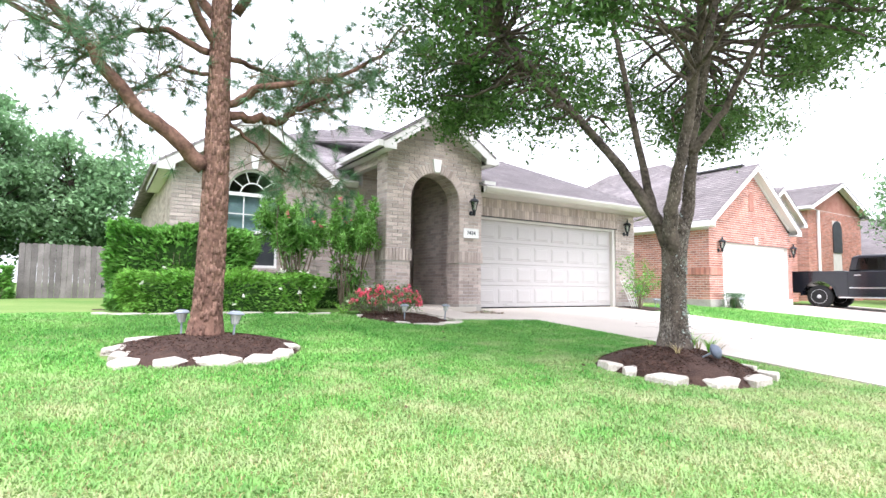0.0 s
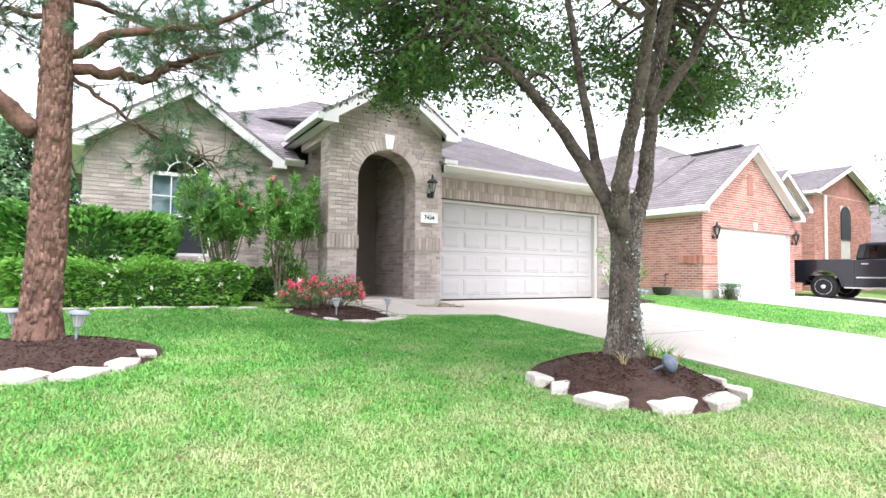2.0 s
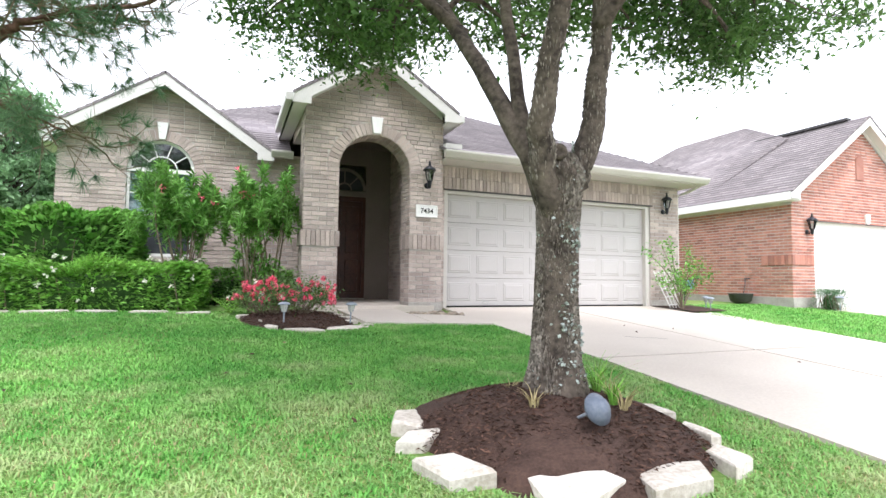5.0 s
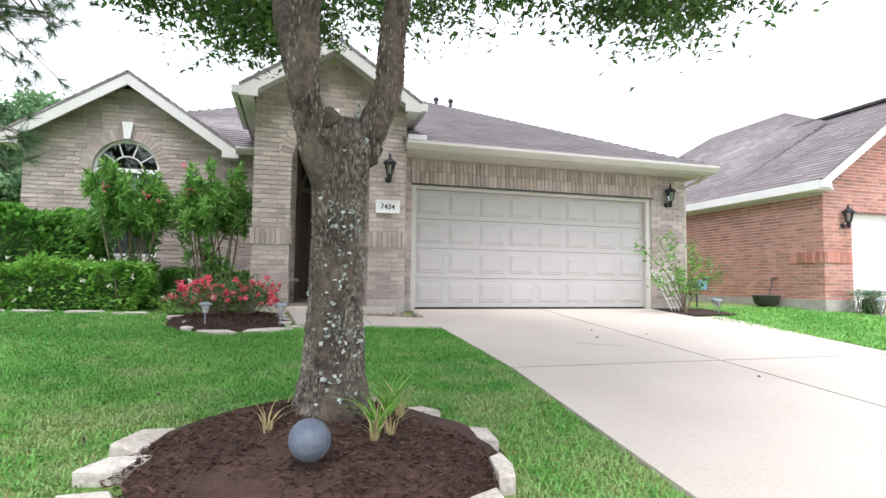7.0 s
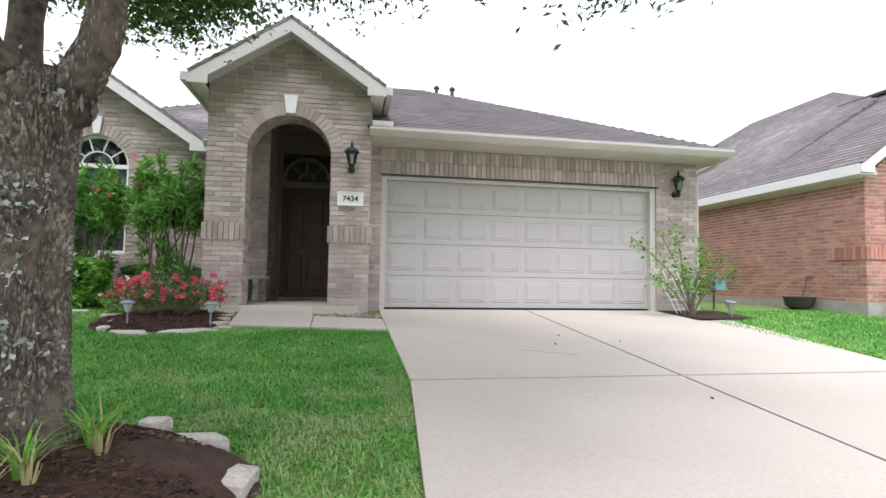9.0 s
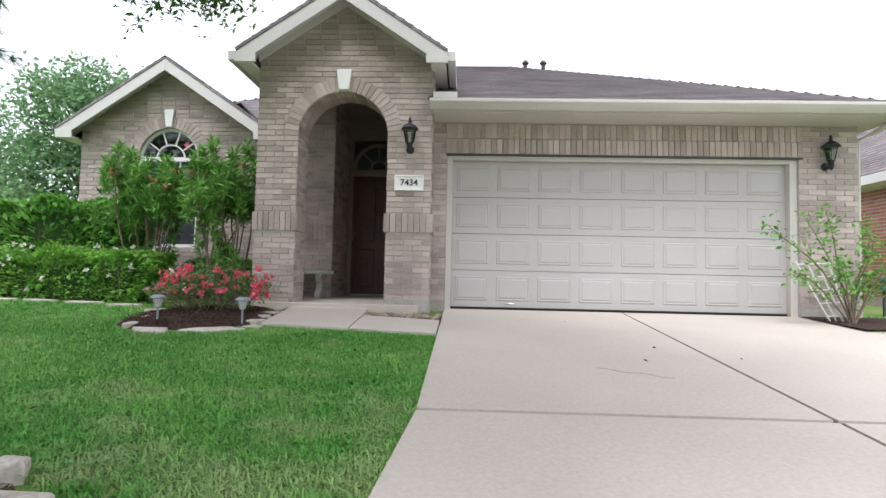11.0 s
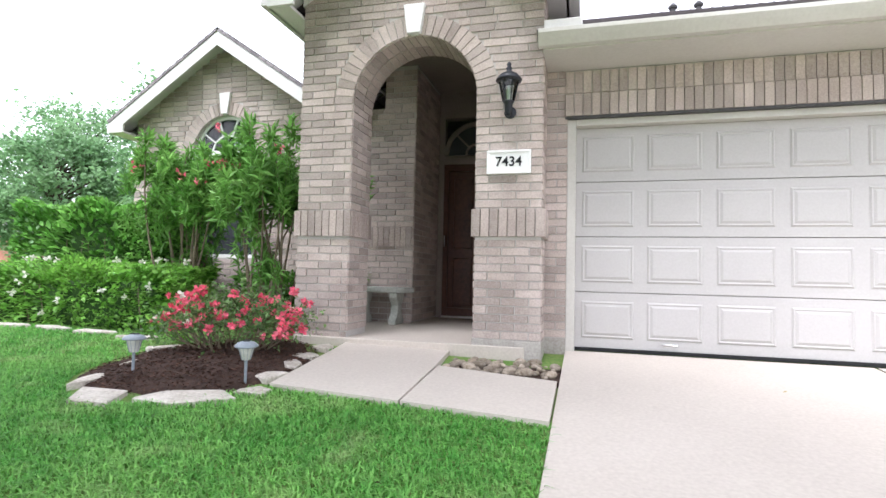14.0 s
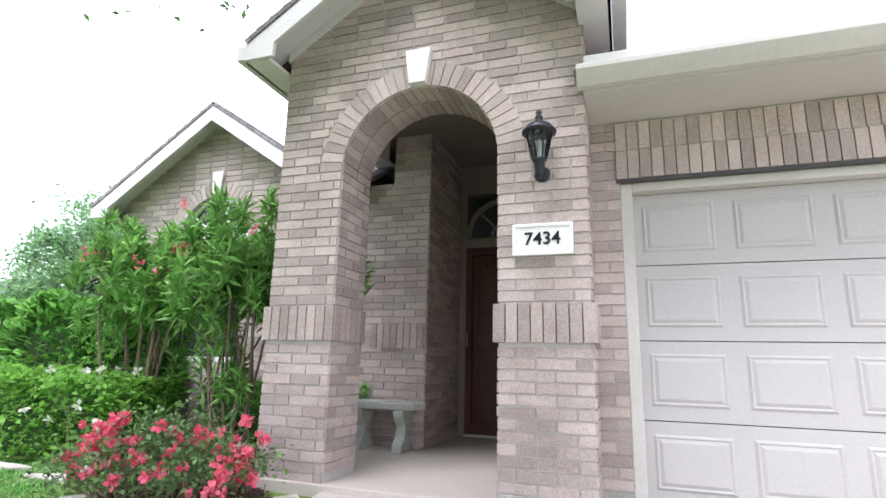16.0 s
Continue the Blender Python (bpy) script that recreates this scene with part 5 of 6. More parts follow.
def oleander(x, y, n_stems, seed, height, spread):
    rng = np.random.default_rng(seed)
    ob = thing("oleander_shrub", "leggy oleander with narrow leaves and pink flowers", "shrub", "oleanders by the window")
    pts, dirs = [], []
    for k in range(n_stems):
        a = rng.uniform(0, 6.283)
        b = (x + 0.16 * math.cos(a), y + 0.10 * math.sin(a), 0.52)
        top = (x + spread * rng.uniform(-1, 1), y + 0.45 * rng.uniform(-1, 0.9), height * rng.uniform(0.84, 1.03))
        c = bend(b, top, 7, 0.06, rng)
        part("stem", Shape().tube([tuple(q) for q in c], list(np.linspace(0.016, 0.006, 8)), 6), M_STEM, ob)
        heads = [(c[-1], 1.0)] + [(np.array(c[-2]) + rng.normal(size=3) * np.array((0.19, 0.17, 0.13)), 0.85) for _ in range(5)]
        for w in range(1):
            heads.append((np.array(c[rng.integers(2, 6)]) + rng.normal(size=3) * 0.09, 0.45))
        for h, amount in heads:
            m = int(78 * amount)
            d = rng.normal(size=(m, 3)) + np.array((0, 0, 0.75))
            d /= np.linalg.norm(d, axis=1)[:, None]
            pts.append(h - np.array((0, 0, 1)) * rng.uniform(0, 0.28, (m, 1)) + d * 0.075)
            dirs.append(d)
    part("foliage", leaves("foliage", np.concatenate(pts), 0.15, 0.028, rng, 1.0, 0.0, along=np.concatenate(dirs) * 1.5), M_OLEANDER, ob, kind="stuff")
    for k in range(4):
        f = Shape()
        c = np.array((x + spread * rng.uniform(-0.9, 0.9), y - rng.uniform(0.2, 0.5), height - rng.uniform(0.0, 0.55)))
        for j in range(5):
            blossom(f, c + rng.normal(size=3) * 0.025, 0.03, rng, 5)
        part("blossom", f, M_PINK, ob, "pink flower cluster")


oleander(3.10, 9.95, 17, 81, 2.70, 0.58)
oleander(4.20, 9.95, 16, 82, 2.72, 0.50)


def fern(x, y, z, seed, n=16, size=0.5):
    rng = np.random.default_rng(seed)
    ob = thing("fern", "green arching fern at the shrub bed", "plant")
    for k in range(n):
        a = 6.283 * k / n + rng.uniform(-0.2, 0.2)
        L = size * rng.uniform(0.7, 1.1)
        s = Shape()
        pts = [np.array((x + math.cos(a) * L * t, y + math.sin(a) * L * t, z + 0.5 * L * math.sin(t * 2.2))) for t in np.linspace(0, 1, 9)]
        for j in range(1, 9):
            w = 0.07 * (1.05 - j / 9)
            d = pts[j] - pts[j - 1]
            sd = np.array((-math.sin(a), math.cos(a), 0)) * w
            s.face([pts[j - 1], pts[j - 1] + sd + d * 0.9, pts[j] * 0.5 + pts[j - 1] * 0.5])
            s.face([pts[j - 1], pts[j] * 0.5 + pts[j - 1] * 0.5, pts[j - 1] - sd + d * 0.9])
        part("frond", s, M_HEDGE, ob)


fern(3.75, 9.15, 0.55, 3)


def rose_bush():
    rng = np.random.default_rng(91)
    c0 = np.array((4.48, 8.6, 0.9))
    ob = thing("rose_bush", "low rose bush covered in coral-pink blooms", "shrub")
    pts = []
    st = Shape()
    for k in range(90):
        a = rng.uniform(0, 6.283)
        r = math.sqrt(rng.uniform(0, 1))
        top = np.array((4.48 + 0.72 * r * math.cos(a), 8.93 + 0.42 * r * math.sin(a), 0.64 + (0.42 - 0.26 * r * r) * rng.uniform(0.5, 1.0)))
        base = np.array((4.48 + 0.25 * math.cos(a), 8.93 + 0.15 * math.sin(a), 0.48))
        st.tube([tuple(q) for q in bend(base, top, 4, 0.04, rng)], [0.007, 0.006, 0.005, 0.004, 0.003], 5)
        pts.append(top + rng.normal(size=(38, 3)) * np.array((0.085, 0.085, 0.075)))
    part("canes", st, M_STEM, ob, kind="stuff")
    part("foliage", leaves("foliage", np.concatenate(pts), 0.042, 0.026, rng, 0.7, 0.1), M_ROSELEAF, ob, kind="stuff")
    for k in range(125):
        a, r = rng.uniform(3.0, 6.6), rng.uniform(0.35, 1.05)
        c = np.array((4.48 + 0.74 * r * math.cos(a), 8.93 + 0.45 * r * math.sin(a), 0.62 + 0.52 * (1 - 0.55 * r * r) * rng.uniform(0.45, 1.05)))
        if k % 3:
            c = c0 + rng.normal(size=3) * 0.045
        else:
            c0 = c
        f = Shape()
        blossom(f, c, rng.uniform(0.032, 0.055), rng, 14)
        part("rose", f, M_PINK if rng.random() < 0.93 else M_PETALW, ob)


rose_bush()


def crape(x, y):
    rng = np.random.default_rng(95)
    ob = thing("young_shrub", "young leafy shrub sprawling over a white trellis", "shrub")
    pts = []
    for e in ((-1.15, -0.2, 1.75), (-0.55, 0.0, 1.85), (-0.25, 0.1, 1.95), (0.15, -0.1, 1.65), (0.55, 0, 1.5), (0.75, -0.1, 1.3), (-0.8, -0.15, 1.15), (0.3, 0.1, 1.1), (-0.3, -0.2, 1.3), (0.1, 0, 1.8)):
        c = bend((x, y, 0.5), (x + e[0], y + e[1], e[2]), 8, 0.06, rng, 0.10)
        part("branch", Shape().tube([tuple(q) for q in c], list(np.linspace(0.014, 0.004, 9)), 6), M_STEM, ob)
        for q in c[3:]:
            pts.append(np.array(q) + rng.normal(size=(17, 3)) * 0.065)
    part("foliage", leaves("foliage", np.concatenate(pts), 0.07, 0.038, rng, 0.6, 0.1), M_SHRUB, ob, kind="stuff")
    tr = thing("trellis", "small white garden trellis leaning by the garage", "trellis")
    for k in range(4):
        o = (k - 1.5) * 0.075
        part("upright", Shape().tube([(x - 0.05 + o, y + 0.12, 0.5), (x - 0.35 + o * 1.8, y + 0.22, 1.32)], [0.010, 0.010], 5), M_WHITE, tr)
    for k in range(5):
        t = 0.15 + 0.2 * k
        cx, cy, cz = x - 0.05 - 0.3 * t, y + 0.115 + 0.1 * t, 0.5 + 0.82 * t
        w = 0.13 + 0.09 * t
        part("crossbar", Shape().tube([(cx - w, cy - 0.012, cz), (cx + w, cy - 0.012, cz + 0.02)], [0.009, 0.009], 5), M_WHITE, tr)


crape(12.42, 9.28)


# ---- beds, edging stones ----
def mound(name, label, cx, cy, rx, ry, rise, seed, chips, lift=0.0):
    rng = np.random.default_rng(seed)
    s = Shape()
    rings, sides = 12, 44
    s.v.append((cx, cy, ground(cx, cy) + rise))
    for r in range(1, rings + 1):
        q = r / rings
        for k in range(sides):
            w = 6.2832 * k / sides
            wob = 1 + 0.06 * math.sin(3 * w + seed) + 0.04 * math.sin(5 * w)
            px, py = cx + rx * q * wob * math.cos(w), cy + ry * q * wob * math.sin(w)
            s.v.append((px, py, ground(px, py) + rise * (1 - q * q) ** 1.0 + 0.012 + 0.014 * noise.noise(Vector((px * 7, py * 7, 0))) - (0.03 if r == rings else 0)))
    for k in range(sides):
        s.f.append((0, 1 + k, 1 + (k + 1) % sides))
    for r in range(rings - 1):
        for k in range(sides):
            n = (k + 1) % sides
            o = 1 + r * sides
            s.f.append((o + k, o + sides + k, o + sides + n, o + n))
    ob = part(name, s, M_SOIL, None, label, True, kind="structure")
    a, r = rng.uniform(0, 6.283, chips), np.sqrt(rng.uniform(0, 0.95, chips))
    px, py = cx + rx * r * np.cos(a), cy + ry * r * np.sin(a)
    pz = np.array([ground(a, b) for a, b in zip(px, py)]) + rise * (1 - r * r) + 0.02
    part("mulch_chips", leaves("mulch_chips", np.stack([px, py, pz], 1), 0.036, 0.009, rng, 0.2), M_CHIP, ob, kind="stuff")
    return ob


mound("mulch_bed_1", "dark brown mulch mound round the oak", OAK[0] - 0.06, OAK[1] - 0.06, 0.92, 0.86, 0.24, 1, 6500)
mound("mulch_bed_2", "brown mulch ring round the pine", PINE[0] + 0.02, PINE[1] - 0.22, 0.96, 0.88, 0.13, 2, 3500)
mound("mulch_bed_3", "dark mulch bed under the rose bush", 4.62, 8.55, 0.78, 1.0, 0.05, 3, 4200)
part("mulch_bed_4", Shape().face([(-0.1, 9.25, 0.535), (4.74, 9.3, 0.54), (4.74, 11.3, 0.61), (-0.1, 11.3, 0.61)]), M_SOIL, None, "dark soil under the hedges", kind="structure")
part("mulch_bed_5", Shape().face([(12.15, 8.7, 0.53), (13.3, 8.9, 0.53), (13.3, 9.9, 0.59), (12.15, 9.9, 0.59)]), M_SOIL, None, "small soil bed beside the garage", kind="structure")
part("mulch_bed_6", Shape().box(6.36, 7.33, 8.72, 9.48, 0.42, 0.505), M_SOIL, None, "pebble-filled gap before the pier", kind="structure")


def flagstone(x, y, w, d, h, turn, seed, tilt=0.0, lift=0.0):
    """An irregular flat slab with chipped edges."""
    rng = np.random.default_rng(seed)
    k = rng.integers(4, 6)
    ang = np.sort(rng.uniform(-0.3, 0.3, k) + np.arange(k) * 6.283 / k)
    lo, mid, hi = [], [], []
    for a in ang:
        r = rng.uniform(0.82, 1.25)
        px, py = w / 2 * r * math.cos(a), d / 2 * r * math.sin(a)
        lo.append((px * 1.02, py * 1.02, -0.05))
        mid.append((px * rng.uniform(1.0, 1.04), py * rng.uniform(1.0, 1.05), h * 0.75))
        hi.append((px * 0.93, py * 0.92, h + rng.uniform(-0.006, 0.006)))
    s = Shape()
    s.v = lo + mid + hi + [(0, 0, h + 0.006)]
    for b in (0, k):
        for j in range(k):
            n = (j + 1) % k
            s.f.append((b + j, b + n, b + k + n, b + k + j))
    for j in range(k):
        s.f.append((2 * k + j, 2 * k + (j + 1) % k, 3 * k))
    ob = part("edging_stone", s, M_STONE)
    ob.matrix_basis = pose(x, y, ground(x, y) + lift, tilt, 0, turn)
    return tagged(ob, "rough pale limestone edging slab round the bed", "stone", "edging stones")


for k, (x, y, w, d, turn) in enumerate((
        (4.72, 3.92, 0.40, 0.20, 62), (4.68, 3.64, 0.40, 0.16, 20), (4.70, 3.22, 0.42, 0.28, -40), (5.18, 2.95, 0.52, 0.26, -11), (5.67, 2.88, 0.52, 0.26, 12), (6.16, 2.99, 0.44, 0.22, 50),
        (6.36, 3.35, 0.45, 0.11, 75), (6.36, 3.80, 0.50, 0.24, -62), (6.13, 4.23, 0.42, 0.16, -21), (5.85, 4.50, 0.22, 0.12, -20), (5.25, 4.28, 0.30, 0.13, 20))):
    flagstone(x, y, w * 0.92, d * 0.95, 0.05, turn, 100 + k, tilt=8 if k < 4 else 0, lift=0.03)
for k, (x, y, w, d, turn) in enumerate(((0.22, 6.22, 0.56, 0.20, 58), (0.20, 5.80, 0.46, 0.17, 52), (0.22, 5.46, 0.32, 0.22, 25), (0.53, 5.36, 0.34, 0.24, -10), (0.93, 5.33, 0.48, 0.30, -5), (1.36, 5.30, 0.44, 0.26, 12),
                                        (1.62, 5.52, 0.36, 0.22, 55), (1.80, 5.86, 0.40, 0.20, 68), (0.42, 6.72, 0.45, 0.16, 30))):
    flagstone(x, y, w * 0.86, d * 0.95, 0.055, turn, 130 + k, tilt=10)
for k, (x, y, w, d, turn) in enumerate(((4.58, 7.50, 0.56, 0.36, -30), (5.10, 7.66, 0.62, 0.32, 6), (5.43, 7.90, 0.28, 0.16, 25), (5.29, 8.28, 0.36, 0.24, -50), (5.27, 8.62, 0.36, 0.18, -46), (5.22, 8.92, 0.34, 0.22, -60),
                                        (5.20, 9.28, 0.34, 0.20, -50), (4.20, 7.82, 0.56, 0.15, -76), (4.10, 8.32, 0.52, 0.12, -78), (3.92, 8.80, 0.42, 0.12, 60), (3.3, 9.1, 0.55, 0.15, 10), (2.7, 9.18, 0.55, 0.13, 3), (2.1, 9.2, 0.55, 0.13, 0), (1.5, 9.2, 0.55, 0.13, 2), (0.9, 9.2, 0.55, 0.13, -3), (0.35, 9.22, 0.5, 0.13, 4), (0.05, 9.4, 0.4, 0.16, -35))):
    flagstone(x, y, w * 0.92, d * 0.95, 0.036, turn, 160 + k, tilt=2)
rngp = np.random.default_rng(33)
for k in range(120):
    x, y = rngp.uniform(6.42, 7.28), rngp.uniform(8.80, 9.44)
    if y < 8.95 - 0.19 * (x - 6.39) + 0.03:
        continue
    r = rngp.uniform(0.016, 0.05) * (0.7 if k % 3 else 1.1)
    s = Shape().lathe(0, 0, [(r * 0.5, -r * 0.6), (r, -r * 0.15), (r * 0.9, r * 0.35), (r * 0.4, r * 0.62)], 8)
    ob = tagged(part("pebble", s, M_PEBBLE, None, smooth=True), "rounded river pebble by the pier foot", "stone", "pebbles")
    ob.matrix_basis = pose(x, y, 0.505 + r * 0.4, rngp.uniform(-20, 20), 0, rngp.uniform(0, 180)) @ Matrix.Diagonal((1.3, 0.9, 1, 1))


# ---- small things ----
def path_lamp(x, y, z, lean=0.0, turn=0.0, big=1.0):
    ob = thing("path_light", "grey plastic solar path light in the mulch", "garden lamp", "solar path lights")
    part("stake", Shape().tube([(0, 0, -0.1), (0, 0, 0.16)], [0.009, 0.011], 8), M_GREYPLASTIC, ob)
    part("shade", Shape().lathe(0, 0, [(0.028, 0.15), (0.052, 0.24)], 16), M_CLOUDY, ob, "ribbed cloudy lens")
    for k in range(10):
        a = 0.6283 * k
        part("rib", Shape().tube([(0.029 * math.cos(a), 0.029 * math.sin(a), 0.15), (0.054 * math.cos(a), 0.054 * math.sin(a), 0.242)], [0.002, 0.002], 4), M_GREYPLASTIC, ob)
    part("cap", Shape().lathe(0, 0, [(0.078, 0.24), (0.080, 0.248), (0.06, 0.266), (0.03, 0.278), (0.005, 0.282)], 20), M_GREYPLASTIC, ob, "domed cap", True)
    part("solar_cell", Shape().box(-0.022, 0.022, -0.022, 0.022, 0.279, 0.284), M_BLACK, ob)
    ob.matrix_basis = pose(x, y, z, lean, 0, turn) @ Matrix.Diagonal((big, big, big, 1))


for lx, ly, lean, turn, big in ((4.38, 7.98, 0, 0, 1.0), (5.25, 8.06, 4, 30, 1.0), (0.78, 6.55, 0, 0, 1.1), (1.26, 6.22, 5, 90, 1.15)):
    path_lamp(lx, ly, ground(lx, ly) + (0.07 if lx < 2 else 0.03), lean, turn, big)
path_lamp(12.95, 9.05, 0.52)
path_lamp(13.1, 9.3, 0.53)


def spot_light(x, y, z):
    ob = thing("solar_spotlight", "round grey solar light lying in the mulch", "garden lamp")
    part("dome", Shape().lathe(0, 0, [(0.03, -0.05), (0.07, -0.03), (0.095, 0.0), (0.098, 0.012), (0.07, 0.04), (0.066, 0.046), (0.05, 0.052), (0.046, 0.06), (0.02, 0.066), (0.002, 0.067)], 24), M_BALL, ob, "", True)
    part("stake", Shape().tube([(0, 0, -0.05), (0.01, 0, -0.2)], [0.015, 0.008], 8), M_GREYPLASTIC, ob)
    ob.matrix_basis = pose(x, y, z, 62, 0, 10) @ Matrix.Diagonal((0.86, 0.86, 0.86, 1))


spot_light(5.475, 3.18, 0.43)


def tuft(x, y, z, n, size, seed, mat):
    rng = np.random.default_rng(seed)
    ob = thing("grass_tuft", "tuft of long grass growing at the trunk foot", "plant", "grass tufts")
    for k in range(n):
        a, L = rng.uniform(0, 6.283), size * rng.uniform(0.5, 1.1)
        s = Shape()
        w = 0.006
        pts = [(x + math.cos(a) * L * 0.7 * t * t + 0.02 * math.cos(a), y + math.sin(a) * L * 0.7 * t * t + 0.02 * math.sin(a), z + L * (t - 0.45 * t * t)) for t in (0, 0.33, 0.66, 1)]
        for j in range(3):
            q = w * (1 - j / 3)
            p, r = pts[j], pts[j + 1]
            s.face([(p[0] - q * math.sin(a), p[1] + q * math.cos(a), p[2]), (p[0] + q * math.sin(a), p[1] - q * math.cos(a), p[2]), (r[0] + q * .6 * math.sin(a), r[1] - q * .6 * math.cos(a), r[2]), (r[0] - q * .6 * math.sin(a), r[1] + q * .6 * math.cos(a), r[2])])
        part("blade", s, mat, ob)


for k, (x, y, n, size) in enumerate(((5.78, 3.42, 44, 0.32), (5.88, 3.70, 44, 0.40), (5.30, 3.5, 14, 0.2), (5.75, 3.3, 12, 0.22), (5.38, 3.9, 10, 0.2))):
    tuft(x, y, 0.38, n, size, 200 + k, M_HEDGE if k < 2 else M_STRAW)
    if k < 2:
        tuft(x + 0.05, y - 0.05, 0.38, 10, size * 0.8, 210 + k, M_STRAW)


def wall_lantern(x, y, z, s=1.0):
    ob = thing("wall_lantern", "black iron wall lantern with clear glass", "lamp", "wall lanterns")
    part("back_plate", Shape().lathe(0, 0, [(0.05, 0), (0.05, 0.012), (0.02, 0.02)], 14), M_BLACK, ob).matrix_basis = pose(0, 0, -0.10, 90, 0, 0)
    part("arm", Shape().tube([(0, 0, -0.10), (0, -0.06, -0.13), (0, -0.11, -0.10), (0, -0.115, -0.05)], [0.012] * 4, 8), M_BLACK, ob, "", True)
    part("base", Shape().lathe(0, -0.115, [(0.012, -0.16), (0.022, -0.15), (0.03, -0.12), (0.034, -0.06), (0.045, -0.05), (0.045, -0.04)], 12), M_BLACK, ob, "", True)
    part("glass", Shape().lathe(0, -0.115, [(0.043, -0.04), (0.078, 0.13)], 6), M_GLASS, ob, "clear tapered glass")
    for k in range(6):
        a = 6.2832 * k / 6
        part("bar", Shape().tube([(0.044 * math.cos(a), -0.115 + 0.044 * math.sin(a), -0.04), (0.08 * math.cos(a), -0.115 + 0.08 * math.sin(a), 0.13)], [0.005, 0.005], 5), M_BLACK, ob)
    part("candle", Shape().lathe(0, -0.115, [(0.014, -0.04), (0.014, 0.05), (0.006, 0.09)], 8), M_CLOUDY, ob, "pale candle bulb")
    part("roof", Shape().lathe(0, -0.115, [(0.105, 0.125), (0.107, 0.135), (0.075, 0.175), (0.03, 0.20), (0.018, 0.215), (0.026, 0.23), (0.012, 0.245), (0.02, 0.262), (0.003, 0.285)], 12), M_BLACK, ob, "", True)
    ob.matrix_basis = pose(x, y, z, 0, 0, 0) @ Matrix.Diagonal((s, s, s, 1))


wall_lantern(6.845, FY - 0.01, 2.812, 1.08)
wall_lantern(12.50, GY - 0.01, 2.74, 1.08)
wall_lantern(16.48, NY - 0.01, 2.45, 1.15)
wall_lantern(21.15, NY - 0.01, 2.45, 1.15)

plate = thing("house_number_plate", "white rectangular plaque with black numerals 7434", "sign")
part("plaque", Shape().box(6.645, 7.035, FY - 0.035, FY - 0.008, 2.155, 2.365), M_WHITE, plate, bevel=0.004)
px0, px1, pz0, pz1 = 6.645, 7.035, 2.155, 2.365
part("rim", Shape().box(px0, px1, FY - 0.045, FY - 0.035, pz0, pz0 + 0.022).box(px0, px1, FY - 0.045, FY - 0.035, pz1 - 0.022, pz1)
     .box(px0, px0 + 0.022, FY - 0.045, FY - 0.035, pz0 + 0.022, pz1 - 0.022).box(px1 - 0.022, px1, FY - 0.045, FY - 0.035, pz0 + 0.022, pz1 - 0.022), M_WHITE, plate, bevel=0.003)
curve = bpy.data.curves.new("numerals", "FONT")
curve.body, curve.size, curve.extrude, curve.align_x, curve.align_y, curve.offset = "7434", 0.118, 0.003, "CENTER", "CENTER", 0.0014
curve.materials.append(M_TEXT)
num = new("numerals", curve)
num.parent = plate
num.matrix_basis = pose(6.84, FY - 0.038, 2.26, 90, 0, 0)

bench = thing("stone_bench", "weathered grey cast-stone bench on the porch", "bench")
part("seat", Shape().prism([(4.70, 10.78), (5.42, 10.86), (5.50, 11.0), (5.42, 11.16), (4.70, 11.16)], 1.02, 1.085, "z"), M_BENCH, bench, bevel=0.015)
for x in (4.86, 5.28):
    prof2 = [(10.83, PORCH), (11.12, PORCH), (11.12, 0.70), (11.06, 0.76), (11.04, 0.86), (11.12, 0.97), (11.12, 1.02), (10.84, 1.02), (10.84, 0.96), (10.92, 0.87), (10.90, 0.77), (10.83, 0.70)]
    part("leg", Shape().prism(prof2, x - 0.05, x + 0.05, "x"), M_BENCH, bench, "carved scroll leg", bevel=0.012)
ceil_lamp = thing("porch_light", "small porch ceiling lamp with amber glass", "lamp")
part("lens", Shape().lathe(6.04, 10.6, [(0.05, 3.80), (0.09, 3.84), (0.09, 3.90)], 14), M_CLOUDY, ceil_lamp)
part("cap", Shape().lathe(6.04, 10.6, [(0.10, 3.90), (0.10, 3.93)], 14), M_BLACK, ceil_lamp)

# neighbour's side yard
pot = thing("planter_bowl", "dark round planter bowl by the brick wall", "planter")
part("bowl", Shape().lathe(15.62, 10.5, [(0.15, 0.60), (0.24, 0.66), (0.28, 0.82), (0.30, 0.84), (0.27, 0.84), (0.22, 0.75)], 18), M_POT, pot, "", True)
part("hose", Shape().tube([(15.8, 10.5, 1.22), (15.72, 10.45, 1.05), (15.6, 10.4, 0.86)], [0.012] * 3, 6), M_BLACK, pot)
part("tap", Shape().tube([(15.95, 10.5, 1.22), (15.78, 10.5, 1.22), (15.78, 10.5, 1.16)], [0.018] * 3, 8), M_POT, pot)
meter = thing("utility_meter", "blue utility box on a post by the wall", "utility box")
part("box", Shape().box(13.62, 13.85, 10.3, 10.42, 0.95, 1.15), M_BLUE, meter, bevel=0.015)
part("pole", Shape().tube([(13.66, 10.4, 0.55), (13.66, 10.4, 1.0)], [0.02, 0.02], 8), M_POT, meter)
part("pipe", Shape().tube([(13.85, 10.4, 1.18), (14.1, 10.4, 1.2)], [0.025, 0.025], 8), M_POT, meter)
hedge("rosemary_bush", "small grey-green rounded bush by the garage", 16.35, 16.95, 8.75, 9.25, 0.5, 1.0, 2600, 0.07, 0.010, M_NEEDLE, 76, 0.06)
path_lamp(16.5, 8.7, 0.5, 0, 0, 1.2)


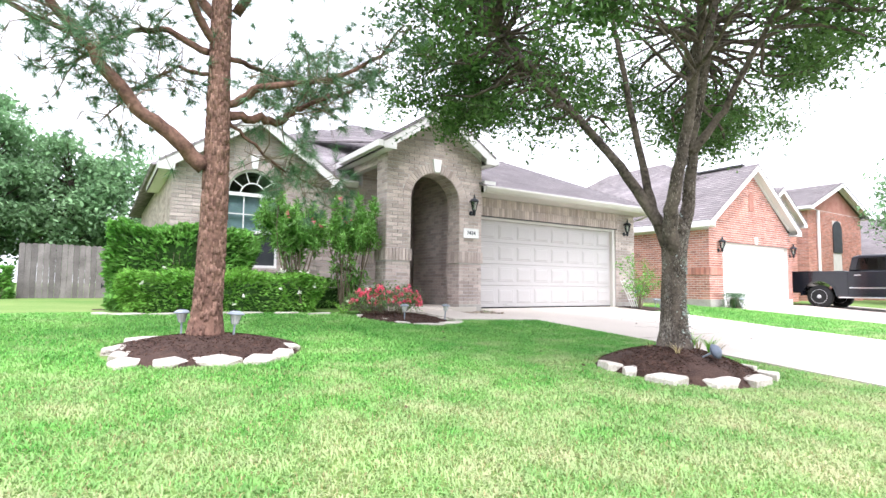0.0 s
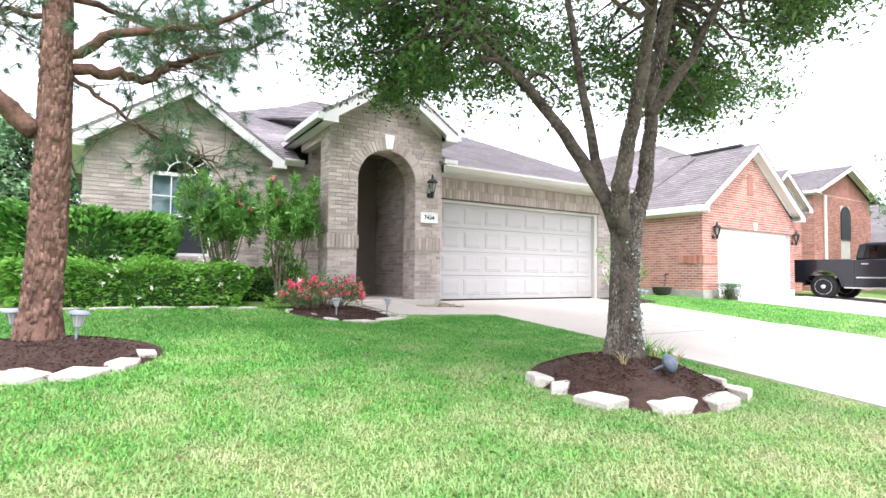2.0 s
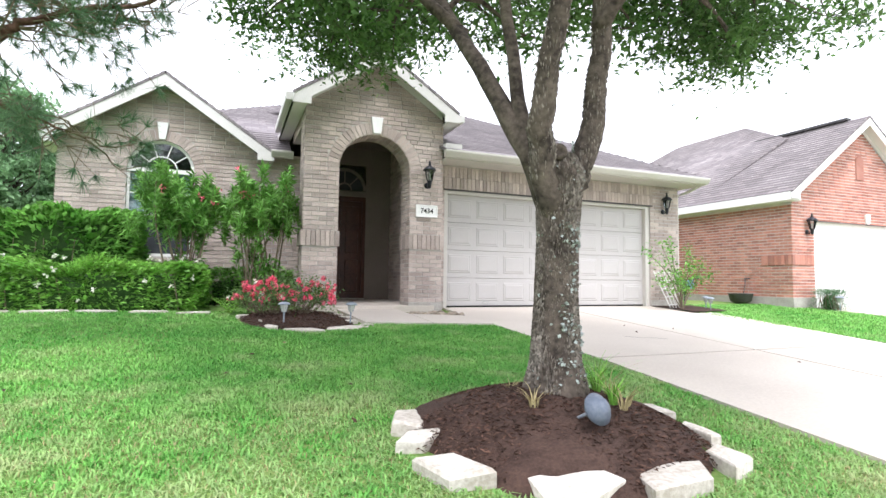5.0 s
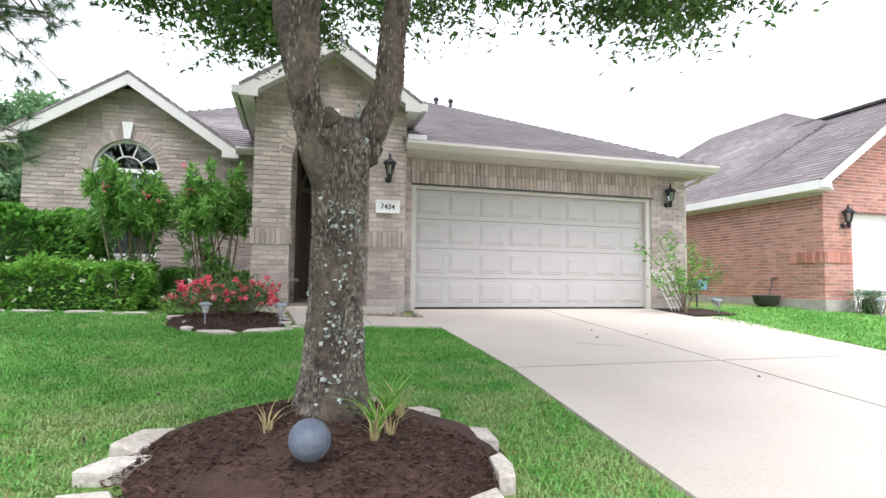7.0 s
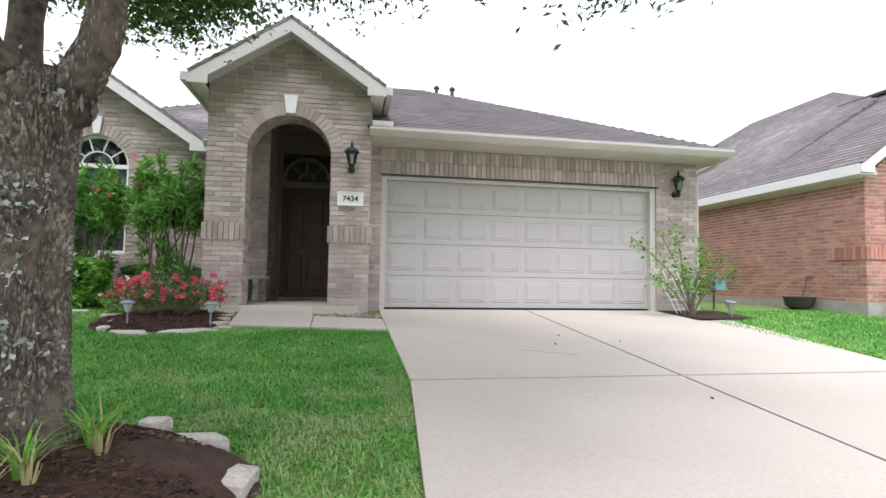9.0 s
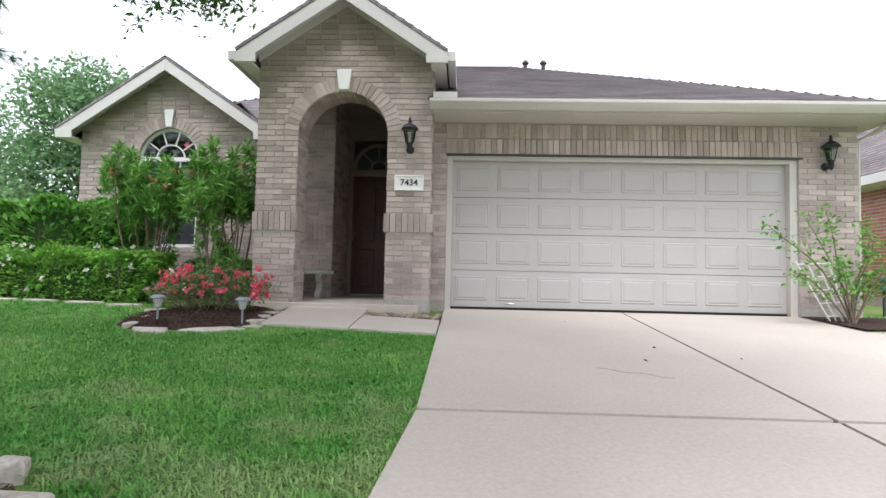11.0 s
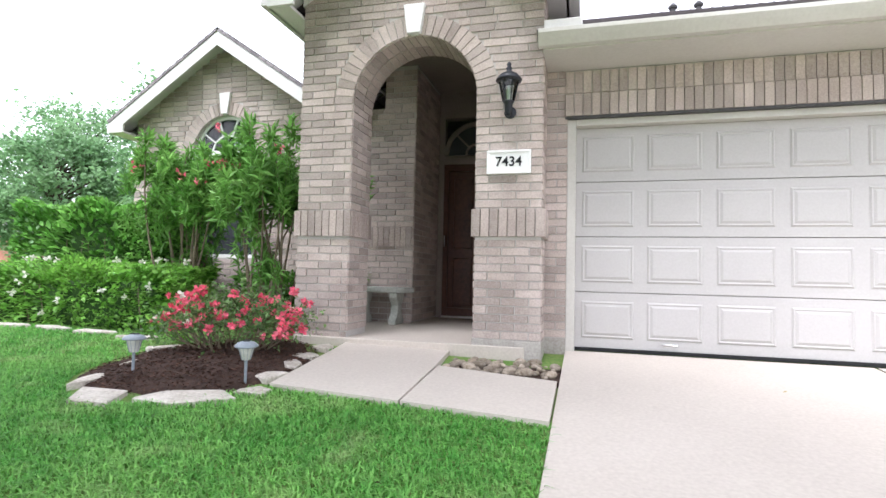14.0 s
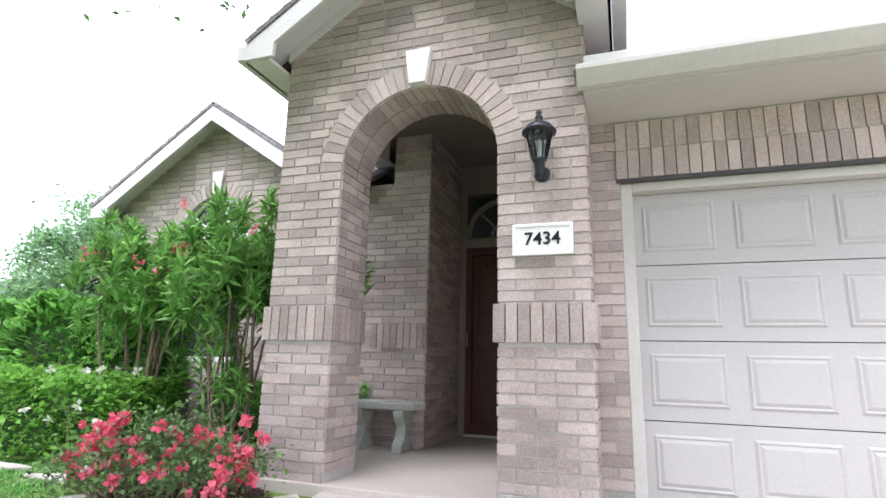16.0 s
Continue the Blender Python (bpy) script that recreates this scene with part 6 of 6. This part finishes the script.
# ---- parked pickup, tail towards the houses ----
def pickup():
    tr = thing("pickup_truck", "black crew-cab pickup truck parked on the driveway", "truck")
    XS, W, G = 21.95, 2.0, 0.44

    def y_of(d):
        return 9.92 - d
    # d: metres from the tail
    def side(profile, x0, x1):
        return Shape().prism([(y_of(d), G + z) for d, z in profile], x0, x1, "x")
    def arch(dc):
        return [(dc + 0.54 * math.cos(radians(a)), 0.46 + 0.54 * math.sin(radians(a))) for a in range(180, -1, -20)]
    body = [(0.05, 0.62), (0.02, 0.9), (0.0, 1.36), (1.9, 1.36), (1.95, 1.34), (4.3, 1.34), (5.6, 1.24), (5.78, 1.1), (5.82, 0.5), (5.3, 0.42)]
    body += arch(4.78)[::-1] + [(4.2, 0.42), (1.65, 0.44)] + arch(1.10)[::-1] + [(0.5, 0.55)]
    part("body", side(body, XS, XS + W), M_PAINT, tr, "glossy black bodywork", bevel=0.03)
    cab = [(1.98, 1.34), (2.1, 1.84), (2.3, 1.90), (3.75, 1.90), (4.55, 1.34)]
    part("cab", side(cab, XS + 0.12, XS + W - 0.12), M_PAINT, tr, bevel=0.05)
    part("side_window", side([(2.25, 1.40), (2.32, 1.78), (3.05, 1.80), (3.05, 1.40)], XS + 0.108, XS + 0.13), M_CARGLASS, tr, "dark tinted glass")
    part("side_window", side([(3.15, 1.40), (3.15, 1.80), (3.7, 1.80), (4.25, 1.40)], XS + 0.108, XS + 0.13), M_CARGLASS, tr, "dark tinted glass")
    part("cab_lining", side([(2.2, 1.38), (2.3, 1.80), (3.75, 1.81), (4.35, 1.38)], XS + 0.114, XS + 0.118), M_TEXT, tr)
    for d in (2.0, 3.1, 4.25):
        part("door_seam", side([(d, 0.5), (d, 1.33), (d + 0.012, 1.33), (d + 0.012, 0.5)], XS - 0.002, XS + 0.002), M_TEXT, tr)
    for d in (2.2, 3.25):
        part("door_handle", side([(d, 1.18), (d, 1.22), (d + 0.2, 1.22), (d + 0.2, 1.18)], XS - 0.03, XS - 0.002), M_CHROME, tr, "chrome door handle", bevel=0.008)
    part("side_trim", side([(2.05, 0.74), (2.05, 0.78), (4.2, 0.78), (4.2, 0.74)], XS - 0.015, XS - 0.002), M_CHROME, tr, "chrome side moulding")
    part("running_board", side([(1.75, 0.40), (1.75, 0.45), (4.15, 0.45), (4.15, 0.40)], XS - 0.10, XS + 0.1), M_CHROME, tr, "bright running board", bevel=0.01)
    part("rear_bumper", Shape().box(XS - 0.01, XS + W + 0.01, y_of(0.2), y_of(-0.12), G + 0.56, G + 0.74), M_PAINT, tr, bevel=0.03)
    part("tail_lamp", Shape().box(XS - 0.006, XS + 0.12, y_of(0.14), y_of(-0.012), G + 0.95, G + 1.28), M_LAMPRED, tr, "red tail lamp", bevel=0.015)
    part("wheel_arch_trim", side([(1.10 + q * math.cos(radians(a)), 0.46 + q * math.sin(radians(a))) for q, a in [(0.60, k) for k in range(0, 181, 15)] + [(0.535, k) for k in range(180, -1, -15)]], XS - 0.018, XS + 0.02), M_PAINT, tr)
    for d in (1.10, 4.78):
        for x in (XS + 0.02, XS + W - 0.28):
            wheel = part("wheel", Shape().lathe(0, 0, [(0.24, 0), (0.25, 0.0), (0.39, 0.015), (0.41, 0.05), (0.41, 0.21), (0.39, 0.25), (0.24, 0.26)], 32), M_TYRE, tr, "black rubber tyre", True)
            wheel.matrix_basis = pose(x, y_of(d), G + 0.44, 0, 90, 0)
            part("rim", Shape().lathe(0, 0, [(0.27, 0.03), (0.27, 0.01), (0.25, -0.005), (0.235, 0.02), (0.235, 0.08)], 32), M_RIM, wheel, "polished alloy rim", True)
            for k in range(6):
                a = 6.2832 * k / 6
                ca, sa = math.cos(a), math.sin(a)
                part("spoke", Shape().face([(0.05 * ca - 0.045 * sa, 0.05 * sa + 0.045 * ca, 0.0), (0.05 * ca + 0.045 * sa, 0.05 * sa - 0.045 * ca, 0.0), (0.245 * ca + 0.06 * sa, 0.245 * sa - 0.06 * ca, 0.02), (0.245 * ca - 0.06 * sa, 0.245 * sa + 0.06 * ca, 0.02)]), M_RIM, wheel)
            part("hub", Shape().lathe(0, 0, [(0.07, 0.04), (0.07, -0.005), (0.05, -0.015), (0.01, -0.018)], 14), M_RIM, wheel, "", True)


pickup()

# fallen leaves and petals
rngl = np.random.default_rng(8)
for k in range(26):
    if k < 5:
        x, y = rngl.uniform(7.5, 11.5), rngl.uniform(3.5, 9.0)
        z = ground(x, y) + 0.036
    else:
        x, y = rngl.uniform(1.5, 7.0), rngl.uniform(3.0, 7.8)
        if solid(x, y):
            continue
        z = ground(x, y) + 0.045
    me = leaves("leaf", np.array([(0.0, 0.0, 0.0)]), 0.05, 0.022, rngl, 0.15)
    ob = tagged(part("fallen_leaf", me, M_CHIP if k % 5 else M_STRAW), "dry brown fallen leaf lying on the ground", "leaf", "fallen leaves")
    ob.location = (x, y, z)
